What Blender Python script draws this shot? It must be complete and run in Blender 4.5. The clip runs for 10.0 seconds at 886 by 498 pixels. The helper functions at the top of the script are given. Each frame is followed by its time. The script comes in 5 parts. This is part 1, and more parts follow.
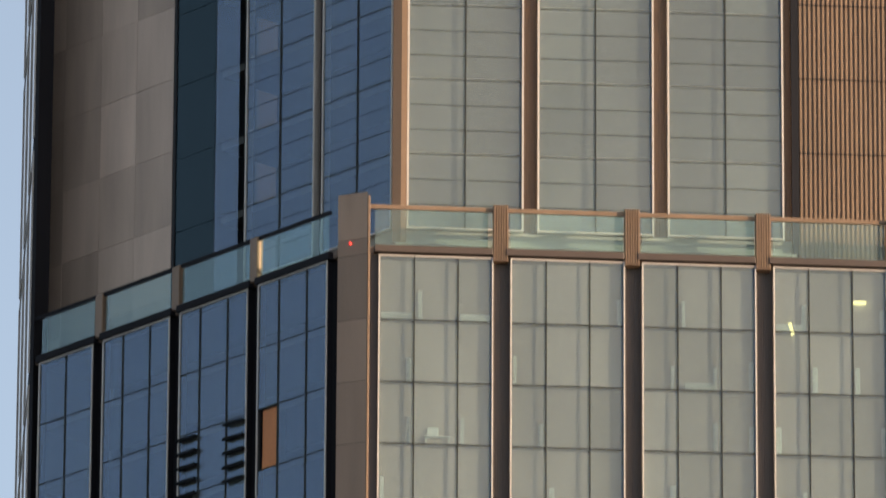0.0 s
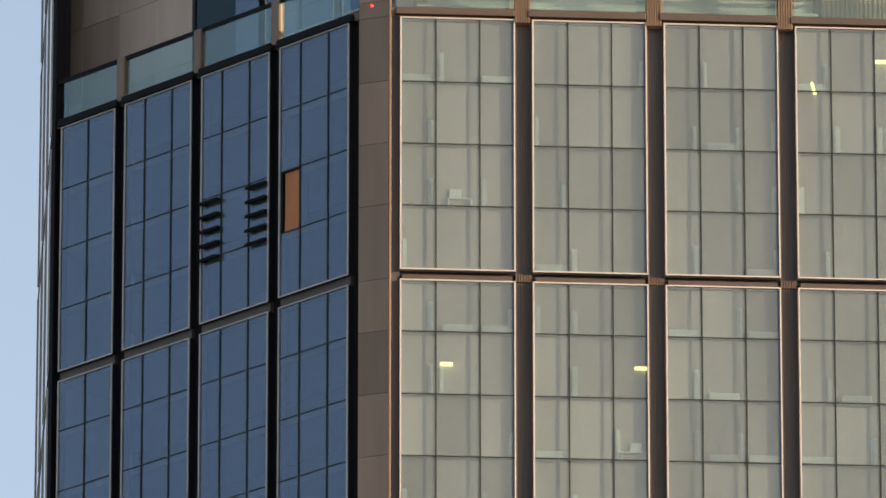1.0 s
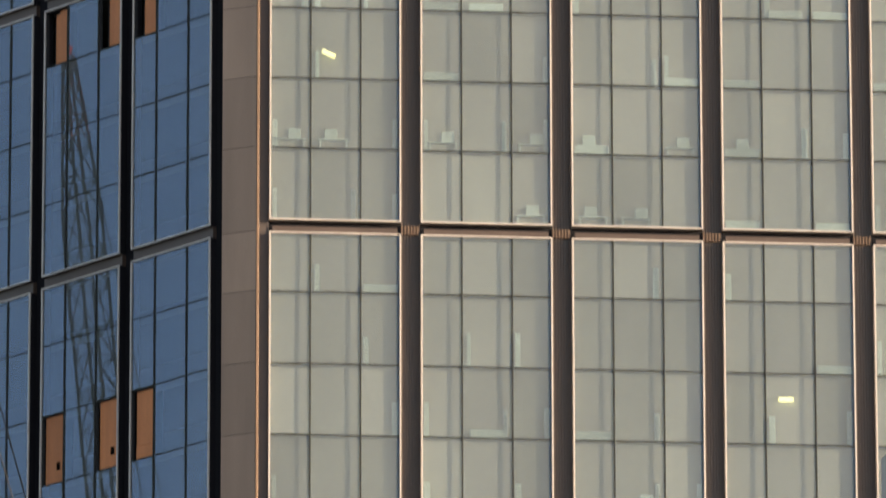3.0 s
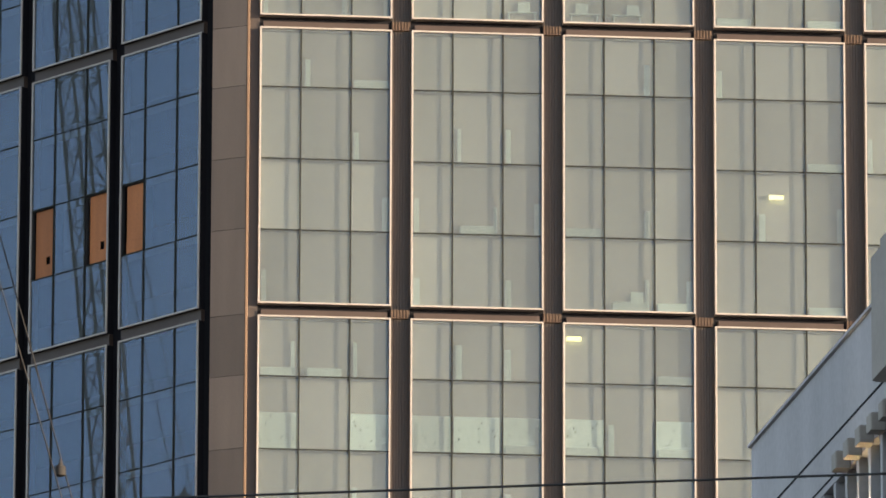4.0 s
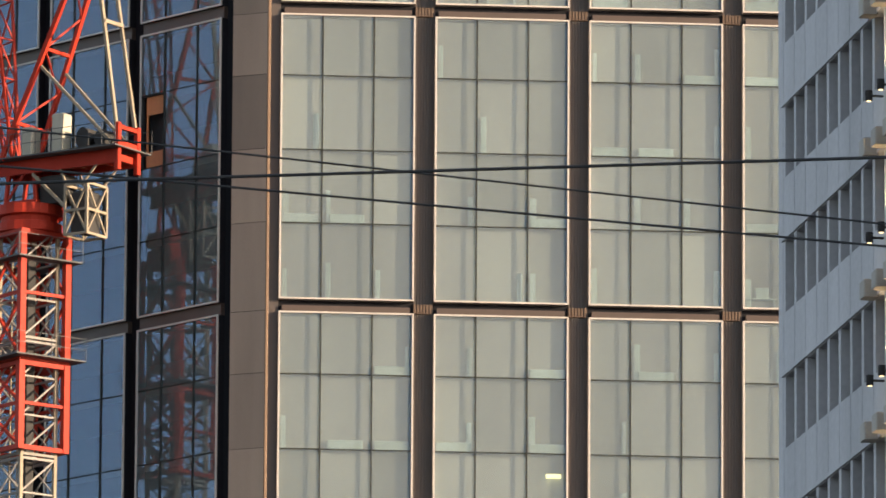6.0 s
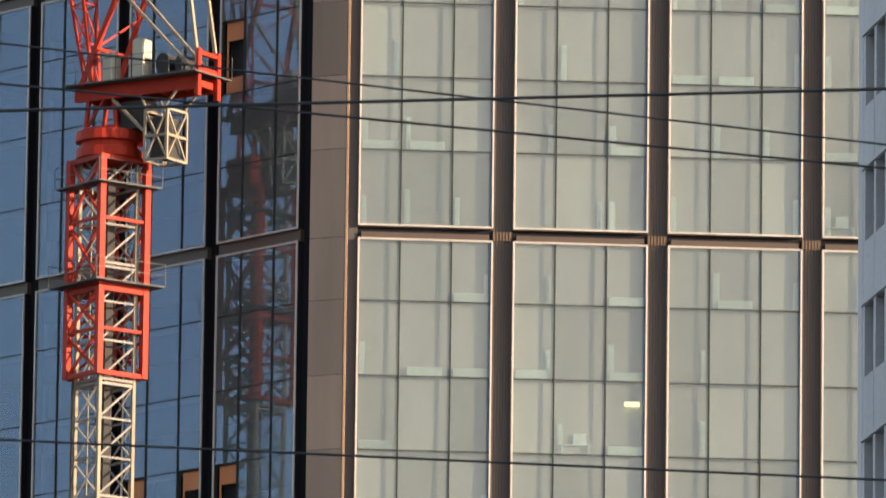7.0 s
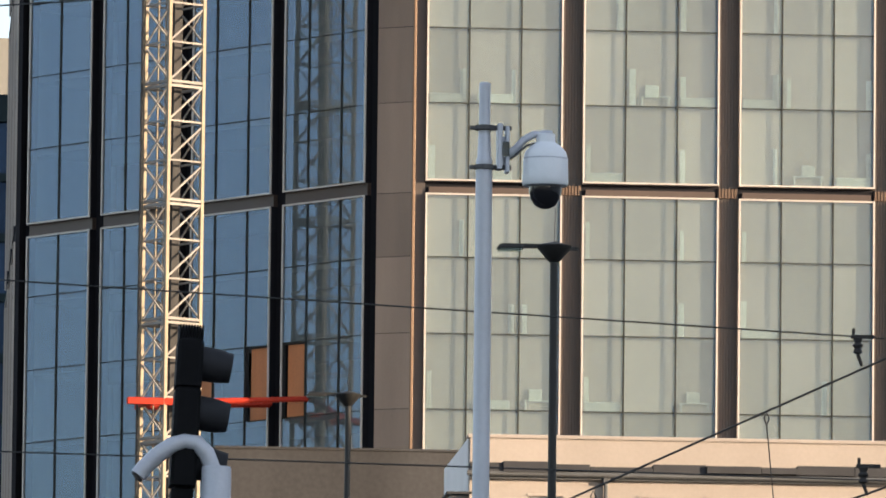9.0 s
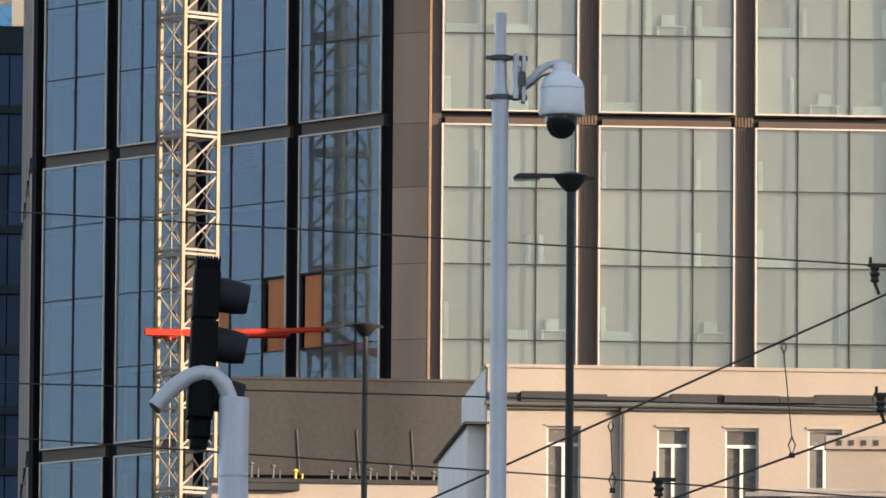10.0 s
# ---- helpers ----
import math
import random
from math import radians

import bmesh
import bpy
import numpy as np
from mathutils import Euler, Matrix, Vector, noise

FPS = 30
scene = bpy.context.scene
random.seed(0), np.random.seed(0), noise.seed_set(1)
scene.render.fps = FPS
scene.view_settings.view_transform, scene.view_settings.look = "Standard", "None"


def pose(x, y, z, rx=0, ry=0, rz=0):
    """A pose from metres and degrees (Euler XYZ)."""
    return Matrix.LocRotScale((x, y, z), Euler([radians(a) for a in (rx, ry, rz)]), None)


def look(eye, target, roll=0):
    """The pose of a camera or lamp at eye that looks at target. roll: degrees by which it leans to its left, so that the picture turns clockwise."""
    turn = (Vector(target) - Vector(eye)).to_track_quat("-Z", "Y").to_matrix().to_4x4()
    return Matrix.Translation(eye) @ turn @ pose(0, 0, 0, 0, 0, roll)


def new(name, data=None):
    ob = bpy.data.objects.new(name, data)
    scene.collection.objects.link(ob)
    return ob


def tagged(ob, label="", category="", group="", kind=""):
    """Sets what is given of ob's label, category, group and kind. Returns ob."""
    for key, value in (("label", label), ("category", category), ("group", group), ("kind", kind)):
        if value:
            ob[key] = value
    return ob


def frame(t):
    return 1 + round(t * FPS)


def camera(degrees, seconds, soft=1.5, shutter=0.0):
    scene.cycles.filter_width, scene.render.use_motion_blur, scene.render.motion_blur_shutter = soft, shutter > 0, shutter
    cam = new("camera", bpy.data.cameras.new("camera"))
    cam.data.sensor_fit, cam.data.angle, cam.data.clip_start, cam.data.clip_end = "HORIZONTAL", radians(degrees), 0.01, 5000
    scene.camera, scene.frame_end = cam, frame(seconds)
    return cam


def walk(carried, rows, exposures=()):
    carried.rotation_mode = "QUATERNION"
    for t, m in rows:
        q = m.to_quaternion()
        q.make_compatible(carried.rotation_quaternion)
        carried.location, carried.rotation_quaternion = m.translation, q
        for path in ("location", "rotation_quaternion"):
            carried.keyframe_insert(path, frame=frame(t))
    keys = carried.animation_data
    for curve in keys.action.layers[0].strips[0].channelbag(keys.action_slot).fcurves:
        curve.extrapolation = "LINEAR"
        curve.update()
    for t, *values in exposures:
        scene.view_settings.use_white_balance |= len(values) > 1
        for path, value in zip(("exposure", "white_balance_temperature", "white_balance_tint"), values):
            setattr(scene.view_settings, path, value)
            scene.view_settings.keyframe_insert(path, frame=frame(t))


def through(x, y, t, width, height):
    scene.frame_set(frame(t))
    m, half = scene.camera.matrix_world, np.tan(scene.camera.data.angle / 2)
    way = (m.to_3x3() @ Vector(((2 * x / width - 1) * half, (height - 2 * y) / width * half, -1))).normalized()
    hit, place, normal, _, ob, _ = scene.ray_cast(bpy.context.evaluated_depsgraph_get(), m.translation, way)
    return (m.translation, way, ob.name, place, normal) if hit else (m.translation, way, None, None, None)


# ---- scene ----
cam = camera(5.612, 10.0, soft=1.6, shutter=0.25)
# A long lens on a tilting camera in the street; the step back in the first seconds gives the smaller scale there.
PATH = [
    (0, (-32.116, -449.707, 1.600), (-17.280, -261.863, 68.641), 0.303),
    (0.5, (-32.116, -449.707, 1.600), (-17.537, -260.901, 65.938), 0.161),
    (0.9, (-32.116, -449.707, 1.600), (-17.618, -260.285, 64.122), -0.167),
    (1, (-32.116, -449.707, 1.600), (-17.623, -260.129, 63.651), 0.003),
    (1.1, (-31.843, -446.820, 1.600), (-17.369, -257.235, 63.634), 0.091),
    (1.2, (-31.475, -442.937, 1.600), (-17.014, -253.419, 63.840), 0.100),
    (1.3, (-31.107, -439.055, 1.600), (-16.642, -249.638, 64.146), 0.031),
    (1.4, (-30.739, -435.172, 1.600), (-16.258, -245.944, 64.710), -0.242),
    (1.5, (-30.372, -431.289, 1.600), (-15.845, -242.184, 65.069), -0.337),
    (1.6, (-30.004, -427.407, 1.600), (-15.410, -238.437, 65.454), -0.446),
    (1.7, (-29.636, -423.524, 1.600), (-14.954, -234.701, 65.866), -0.569),
    (1.8, (-29.268, -419.642, 1.600), (-14.475, -230.977, 66.305), -0.705),
    (1.9, (-28.901, -415.759, 1.600), (-12.960, -225.925, 62.503), -0.951),
    (2, (-28.533, -411.876, 1.600), (-12.528, -222.013, 62.393), -0.858),
    (2.1, (-28.165, -407.994, 1.600), (-12.093, -218.087, 62.239), -0.808),
    (2.2, (-27.798, -404.111, 1.600), (-11.654, -214.146, 62.038), -0.801),
    (2.3, (-27.430, -400.228, 1.600), (-11.218, -210.219, 61.880), -0.764),
    (2.4, (-27.191, -397.707, 1.600), (-10.901, -207.600, 61.548), -0.716),
    (3.3, (-27.191, -397.707, 1.600), (-10.107, -206.041, 56.116), 0.056),
    (3.5, (-27.191, -397.707, 1.600), (-10.011, -205.759, 55.086), 0.016),
    (4, (-27.191, -397.707, 1.600), (-9.948, -205.380, 53.686), 0.176),
    (4.2, (-27.191, -397.707, 1.600), (-9.938, -205.273, 53.287), 0.289),
    (4.5, (-27.191, -397.707, 1.600), (-9.895, -204.983, 52.177), 0.236),
    (4.8, (-27.191, -397.707, 1.600), (-9.810, -204.296, 49.453), 0.306),
    (5, (-27.191, -397.707, 1.600), (-9.689, -203.468, 45.924), 0.081),
    (5.1, (-27.191, -397.707, 1.600), (-9.700, -203.191, 44.696), 0.360),
    (5.5, (-27.191, -397.707, 1.600), (-9.667, -202.624, 42.039), 0.167),
    (5.7, (-27.191, -397.707, 1.600), (-9.728, -202.492, 41.422), 0.193),
    (6.8, (-27.191, -397.707, 1.600), (-11.623, -202.029, 39.911), 0.825),
    (7, (-27.191, -397.707, 1.600), (-11.915, -201.884, 39.280), 0.740),
    (7.2, (-27.191, -397.707, 1.600), (-12.159, -201.623, 37.998), 0.892),
    (7.5, (-27.191, -397.707, 1.600), (-12.501, -201.096, 35.190), 0.664),
    (7.8, (-27.191, -397.707, 1.600), (-12.763, -200.581, 32.145), 0.718),
    (8, (-27.191, -397.707, 1.600), (-12.903, -200.247, 29.977), 0.681),
    (8.5, (-27.191, -397.707, 1.600), (-13.128, -199.788, 26.700), 0.873),
    (9, (-27.191, -397.707, 1.600), (-13.246, -199.575, 25.034), 0.633),
    (9.5, (-27.191, -397.707, 1.600), (-13.436, -199.445, 24.024), 0.657),
    (10, (-27.191, -397.707, 1.600), (-13.589, -199.376, 23.496), 0.418),
]

EXPO = [(0.0, 0.94), (1.8, 0.96), (2.2, 1.06), (5.0, 1.26), (7.0, 1.36), (8.5, 1.52), (10.0, 1.47)]
walk(cam, [(t, look(eye, target, roll)) for t, eye, target, roll in PATH], EXPO)

# ---- light: low hazy sun from the right, grazing the long facade ----
SUN_DIR = Vector((0.88, -0.47, 0.16)).normalized()
world = bpy.data.worlds.new("sky")
scene.world = world
world.use_nodes = True
wn = world.node_tree
sky = wn.nodes.new("ShaderNodeTexSky")
sky.sky_type = "NISHITA"
sky.sun_disc = False
sky.sun_elevation = math.asin(SUN_DIR.z)
sky.sun_rotation = math.atan2(SUN_DIR.x, SUN_DIR.y)
sky.air_density, sky.dust_density, sky.ozone_density = 1.0, 1.0, 3.0
wn.nodes["Background"].inputs["Strength"].default_value = 0.15
haze = wn.nodes.new("ShaderNodeHueSaturation")  # the evening haze pales the blue
haze.inputs["Saturation"].default_value = 0.55
wn.links.new(sky.outputs["Color"], haze.inputs["Color"])
wn.links.new(haze.outputs["Color"], wn.nodes["Background"].inputs["Color"])
sun = new("sun", bpy.data.lights.new("sun", "SUN"))
sun.data.energy = 4.6
sun.data.angle = radians(0.9)
sun.data.color = (1.0, 0.77, 0.53)
sun.matrix_world = look(SUN_DIR * 600, (0, 0, 0))

# ---- materials ----


def mat(name, color, rough=0.6, metal=0.0, vary=0.12, scale=1.5, fine=25.0, bump=0.15, spread=0.0, spec=0.5, streak=0.0):
    """A surface with colour variation at two scales, optional rain streaks, a fine relief and a change from piece to piece."""
    m = bpy.data.materials.new(name)
    m.use_nodes = True
    nt, b = m.node_tree, m.node_tree.nodes["Principled BSDF"]
    n = lambda kind: nt.nodes.new(kind)
    co = n("ShaderNodeTexCoord")
    big, small = n("ShaderNodeTexNoise"), n("ShaderNodeTexNoise")
    big.inputs["Scale"].default_value, big.inputs["Detail"].default_value = scale, 5
    small.inputs["Scale"].default_value, small.inputs["Detail"].default_value = fine, 3
    geo = n("ShaderNodeNewGeometry")
    mp = n("ShaderNodeMapping")
    mp.inputs["Scale"].default_value = (1, 1, 0.15 if streak else 1)
    nt.links.new(geo.outputs["Position"], mp.inputs["Vector"])
    nt.links.new(mp.outputs["Vector"], big.inputs["Vector"])
    nt.links.new(geo.outputs["Position"], small.inputs["Vector"])
    add = n("ShaderNodeMath")
    add.operation = "ADD"
    nt.links.new(big.outputs["Fac"], add.inputs[0])
    half = n("ShaderNodeMath")
    half.operation = "MULTIPLY"
    half.inputs[1].default_value = 0.5
    nt.links.new(small.outputs["Fac"], half.inputs[0])
    nt.links.new(half.outputs[0], add.inputs[1])
    info = n("ShaderNodeObjectInfo")
    rnd = n("ShaderNodeMath")
    rnd.operation = "MULTIPLY_ADD"
    rnd.inputs[1].default_value, rnd.inputs[2].default_value = 2 * spread, 1 - spread
    nt.links.new(info.outputs["Random"], rnd.inputs[0])
    val = n("ShaderNodeMapRange")
    val.inputs["From Min"].default_value, val.inputs["From Max"].default_value = 0.45, 1.05
    val.inputs["To Min"].default_value, val.inputs["To Max"].default_value = 1 - vary - streak, 1 + vary
    nt.links.new(add.outputs[0], val.inputs["Value"])
    mul = n("ShaderNodeMath")
    mul.operation = "MULTIPLY"
    nt.links.new(val.outputs["Result"], mul.inputs[0])
    nt.links.new(rnd.outputs[0], mul.inputs[1])
    hsv = n("ShaderNodeHueSaturation")
    hsv.inputs["Color"].default_value = (*color, 1)
    nt.links.new(mul.outputs[0], hsv.inputs["Value"])
    nt.links.new(hsv.outputs["Color"], b.inputs["Base Color"])
    rr = n("ShaderNodeMapRange")
    rr.inputs["To Min"].default_value, rr.inputs["To Max"].default_value = max(0.03, rough - 0.1), min(1, rough + 0.1)
    nt.links.new(small.outputs["Fac"], rr.inputs["Value"])
    nt.links.new(rr.outputs["Result"], b.inputs["Roughness"])
    b.inputs["Metallic"].default_value = metal
    b.inputs["Specular IOR Level"].default_value = spec
    if bump:
        bp = n("ShaderNodeBump")
        bp.inputs["Strength"].default_value, bp.inputs["Distance"].default_value = bump, 0.02
        nt.links.new(small.outputs["Fac"], bp.inputs["Height"])
        nt.links.new(bp.outputs["Normal"], b.inputs["Normal"])
    return m


def glass_mat(name, through, mirror, low, high, wave=0.002, soil=0.0):
    """Coated facade glass: it lets part of the light through and mirrors the rest, with a slight waviness of the panes."""
    m = bpy.data.materials.new(name)
    m.use_nodes = True
    nt = m.node_tree
    nt.nodes.remove(nt.nodes["Principled BSDF"])
    tr, gl, mix = nt.nodes.new("ShaderNodeBsdfTransparent"), nt.nodes.new("ShaderNodeBsdfGlossy"), nt.nodes.new("ShaderNodeMixShader")
    gl.inputs["Roughness"].default_value = 0.015
    gl.inputs["Color"].default_value = (*mirror, 1)
    info = nt.nodes.new("ShaderNodeObjectInfo")
    tone = nt.nodes.new("ShaderNodeMapRange")
    tone.inputs["To Min"].default_value, tone.inputs["To Max"].default_value = 0.9, 1.06
    nt.links.new(info.outputs["Random"], tone.inputs["Value"])
    hsv = nt.nodes.new("ShaderNodeHueSaturation")
    hsv.inputs["Color"].default_value = (*through, 1)
    nt.links.new(tone.outputs["Result"], hsv.inputs["Value"])
    nt.links.new(hsv.outputs["Color"], tr.inputs["Color"])
    fr, sq = nt.nodes.new("ShaderNodeLayerWeight"), nt.nodes.new("ShaderNodeMath")
    fr.inputs["Blend"].default_value = 0.5
    sq.operation, sq.inputs[1].default_value = "POWER", 2.0
    mr = nt.nodes.new("ShaderNodeMapRange")
    mr.inputs["To Min"].default_value, mr.inputs["To Max"].default_value = low, high
    nt.links.new(fr.outputs["Facing"], sq.inputs[0])
    nt.links.new(sq.outputs[0], mr.inputs["Value"])
    nt.links.new(mr.outputs["Result"], mix.inputs["Fac"])
    geo, ns, bp = nt.nodes.new("ShaderNodeNewGeometry"), nt.nodes.new("ShaderNodeTexNoise"), nt.nodes.new("ShaderNodeBump")
    ns.inputs["Scale"].default_value, ns.inputs["Detail"].default_value = 0.55, 1.0
    bp.inputs["Strength"].default_value, bp.inputs["Distance"].default_value = 1.0, wave
    nt.links.new(geo.outputs["Position"], ns.inputs["Vector"])
    nt.links.new(ns.outputs["Fac"], bp.inputs["Height"])
    nt.links.new(bp.outputs["Normal"], gl.inputs["Normal"])
    nt.links.new(tr.outputs[0], mix.inputs[1])
    nt.links.new(gl.outputs[0], mix.inputs[2])
    last = mix
    if soil:
        # a thin film of dust that scatters what falls on the pane, thicker in places
        film, last, spot, amount = nt.nodes.new("ShaderNodeBsdfDiffuse"), nt.nodes.new("ShaderNodeMixShader"), nt.nodes.new("ShaderNodeTexNoise"), nt.nodes.new("ShaderNodeMapRange")
        film.inputs["Color"].default_value = (0.785, 0.86, 0.825, 1)
        spot.inputs["Scale"].default_value, spot.inputs["Detail"].default_value = 0.35, 4
        mp = nt.nodes.new("ShaderNodeMapping")
        mp.inputs["Scale"].default_value = (1, 1, 0.3)
        nt.links.new(geo.outputs["Position"], mp.inputs["Vector"])
        nt.links.new(mp.outputs["Vector"], spot.inputs["Vector"])
        amount.inputs["From Min"].default_value, amount.inputs["From Max"].default_value = 0.3, 0.7
        amount.inputs["To Min"].default_value, amount.inputs["To Max"].default_value = soil * 0.85, soil * 1.15
        nt.links.new(spot.outputs["Fac"], amount.inputs["Value"])
        nt.links.new(amount.outputs["Result"], last.inputs["Fac"])
        nt.links.new(mix.outputs[0], last.inputs[1])
        nt.links.new(film.outputs[0], last.inputs[2])
    nt.links.new(last.outputs[0], nt.nodes["Material Output"].inputs["Surface"])
    return m


def glow(name, color, strength):
    m = bpy.data.materials.new(name)
    m.use_nodes = True
    b = m.node_tree.nodes["Principled BSDF"]
    b.inputs["Base Color"].default_value = (*color, 1)
    b.inputs["Emission Color"].default_value = (*color, 1)
    b.inputs["Emission Strength"].default_value = strength
    return m


GLASS = glass_mat("facade glass", (0.55, 0.585, 0.56), (0.205, 0.305, 0.475), 0.10, 1.0, 0.002, 0.105)
GLASS_BACK = glass_mat("plain inner glass face", (0.98, 0.98, 0.97), (1, 1, 1), 0.01, 0.3)
GLASS_BALUSTRADE = glass_mat("balustrade glass", (0.80, 0.90, 0.88), (0.5, 0.62, 0.65), 0.03, 0.5, 0.002, 0.06)
GLASS_DARK = glass_mat("dark glass", (0.12, 0.15, 0.17), (0.35, 0.5, 0.55), 0.015, 0.4)
GLASS_END = glass_mat("silvery end glass", (0.3, 0.32, 0.33), (0.85, 0.83, 0.82), 0.15, 1.0)
STONE = mat("brown granite", (0.27, 0.19, 0.137), 0.6, vary=0.16, scale=0.6, fine=30, spread=0.25, streak=0.12)
STONE_UP = mat("light brown granite", (0.54, 0.40, 0.31), 0.6, vary=0.16, scale=0.6, fine=30, spread=0.25, streak=0.12)
METAL = mat("bronze cladding", (0.215, 0.132, 0.078), 0.5, metal=0.1, vary=0.14, scale=0.5, fine=12, streak=0.15)
# bronze darkened to carry the shade of recesses and the chamfered face; also joints
METAL_DARK_SHADED = mat("dark bronze with shade in colour", (0.018, 0.017, 0.020), 0.75, vary=0.15, scale=0.5, fine=12, streak=0.1, spec=0.1)
FRAME = mat("pale aluminium", (0.47, 0.41, 0.36), 0.45, metal=0.1, vary=0.08, scale=0.8, fine=10)
MULLION = mat("black mullion", (0.03, 0.031, 0.028), 0.75, vary=0.1, scale=2, spec=0.15)
BLACKJOINT = mat("black joint", (0.010, 0.011, 0.013), 0.8, vary=0.1, spec=0.06)
# partition and slab colours are lowered to stand for unlit offices
CORE_UNLIT = mat("interior partition in unlit tone", (0.06, 0.06, 0.062), 0.8, vary=0.1, scale=0.35, fine=3, spread=0.1)
SLAB = mat("interior slab", (0.12, 0.12, 0.115), 0.8, vary=0.1, scale=0.5, fine=5)
BOARD_W = mat("white board face", (0.84, 0.97, 0.92), 0.5, vary=0.05, scale=1, fine=8)
WHITE = mat("white interior paint", (0.68, 0.775, 0.73), 0.6, vary=0.06, scale=1, fine=8, spread=0.1)
PLY = mat("orange plywood", (0.54, 0.195, 0.065), 0.7, vary=0.16, scale=1.2, fine=10, spread=0.1, streak=0.06)
VOID_SHADE = mat("dark shade of an opening", (0.02, 0.02, 0.022), 0.8, vary=0.1)
LIGHT = glow("office lamp", (1.0, 0.90, 0.38), 1.3)
SLAB_EDGE = mat("pale slab edge", (0.52, 0.52, 0.48), 0.8, vary=0.1, scale=0.5, fine=5)
PANEL_GREY = mat("grey panel behind upper glass", (0.31, 0.325, 0.31), 0.8, vary=0.10, scale=0.25, fine=2, streak=0.05)
BLIND = mat("pale inner blind", (0.51, 0.50, 0.455), 0.8, vary=0.10, scale=0.25, fine=2, spread=0.07, streak=0.05)
# bronze darkened for the shade in the recesses between window fields
PILASTER_SHADED = mat("bronze pilaster with recess shade", (0.078, 0.060, 0.050), 0.5, metal=0.1, vary=0.14, scale=0.5, fine=12, streak=0.12)
KNOT = mat("ribbed bronze", (0.13, 0.085, 0.058), 0.55, vary=0.14, scale=0.5, fine=12, spec=0.3)
BAND = mat("brown cladding", (0.066, 0.043, 0.032), 0.55, vary=0.14, scale=0.5, fine=12)
CRANE_CREAM = mat("cream crane paint", (0.30, 0.245, 0.18), 0.8, vary=0.14, scale=1.2, fine=9, spread=0.06, spec=0.06)
CRANE_RED = mat("red crane paint", (0.36, 0.03, 0.014), 0.6, vary=0.16, scale=1.0, fine=8, spread=0.08, spec=0.16)
CREAM_BOX = mat("cream sheet cabinet", (0.42, 0.38, 0.30), 0.7, vary=0.12, scale=1.5, spec=0.15)
CRANE_BRACE = mat("pale grey crane paint", (0.27, 0.245, 0.22), 0.7, vary=0.14, scale=1.2, fine=9, spread=0.08, spec=0.12)
CRANE_GREY = mat("galvanised steel", (0.10, 0.10, 0.10), 0.7, vary=0.15, scale=1.5, spec=0.15, metal=0.15)
DARK_STEEL = mat("dark machinery", (0.05, 0.047, 0.045), 0.8, vary=0.2, scale=2, spec=0.08)
CONCRETE_W = mat("white precast concrete", (0.52, 0.505, 0.505), 0.8, vary=0.10, scale=0.35, fine=6, spread=0.04, streak=0.16)
CONCRETE_WARM = mat("beige concrete", (0.38, 0.345, 0.30), 0.85, vary=0.14, scale=0.9, fine=8, spread=0.05)
WINDOW_DIM = mat("dusty window", (0.105, 0.094, 0.086), 0.25, vary=0.25, scale=0.6, fine=4, spread=0.35)
PLASTER = mat("peach plaster", (0.315, 0.265, 0.225), 0.85, vary=0.07, scale=0.4, fine=8, streak=0.08)
PLASTER_W = mat("white plaster", (0.74, 0.70, 0.67), 0.85, vary=0.07, scale=0.5, fine=8, streak=0.06)
CONCRETE_OLD = mat("weathered concrete", (0.055, 0.052, 0.051), 0.9, vary=0.2, scale=0.35, fine=5, streak=0.22, bump=0.3, spec=0.1)
ROOF = mat("grey sheet roof", (0.045, 0.044, 0.046), 0.75, vary=0.2, scale=0.8, spec=0.1)
ROOF_PALE = mat("pale zinc sheet", (0.30, 0.28, 0.27), 0.6, vary=0.2, scale=0.8, spec=0.2)
PVC = mat("white window frame", (0.52, 0.51, 0.49), 0.4, vary=0.04)
POLE = mat("grey painted pole", (0.50, 0.51, 0.55), 0.45, metal=0.2, vary=0.08, scale=3, fine=40)
CAMERA_W = mat("white camera housing", (0.78, 0.79, 0.81), 0.35, vary=0.04, scale=4)
BLACK_GLOSS = mat("smoked dome", (0.012, 0.012, 0.014), 0.08, vary=0.05)
SIGNAL = mat("black signal housing", (0.007, 0.007, 0.008), 0.8, vary=0.15, scale=6, spec=0.12)
VISOR = mat("grey signal visor", (0.024, 0.024, 0.027), 0.7, vary=0.15, scale=6, spec=0.2)
LAMP_GREEN = mat("dark lamp paint", (0.013, 0.012, 0.010), 0.6, vary=0.15, scale=3)
WIRE = mat("black wire", (0.02, 0.02, 0.02), 0.6, vary=0.1)
ASPHALT = mat("asphalt", (0.05, 0.05, 0.052), 0.9, vary=0.2, scale=0.05, fine=2)
NAVY = mat("navy glass", (0.004, 0.010, 0.027), 0.4, vary=0.25, scale=0.3, fine=3, spread=0.5, spec=0.06)
NAVY_BAND = mat("navy floor band", (0.004, 0.008, 0.013), 0.9, vary=0.15, spec=0.0)
BEIGE_FAR = mat("far pale facade", (0.20, 0.19, 0.165), 0.8, vary=0.1, scale=0.1)
GLASS_FAR = mat("far blue glass", (0.03, 0.10, 0.22), 0.3, vary=0.2, scale=0.2, fine=2)
WARM_SPOT = glow("facade spot", (1.0, 0.75, 0.40), 0.9)
RED_LAMP = glow("red warning lamp", (1.0, 0.03, 0.02), 0.9)
BLUE = mat("blue tarpaulin", (0.03, 0.17, 0.38), 0.5, vary=0.15)
YELLOW = mat("yellow paint", (0.75, 0.45, 0.05), 0.5)

# ---- building blocks ----


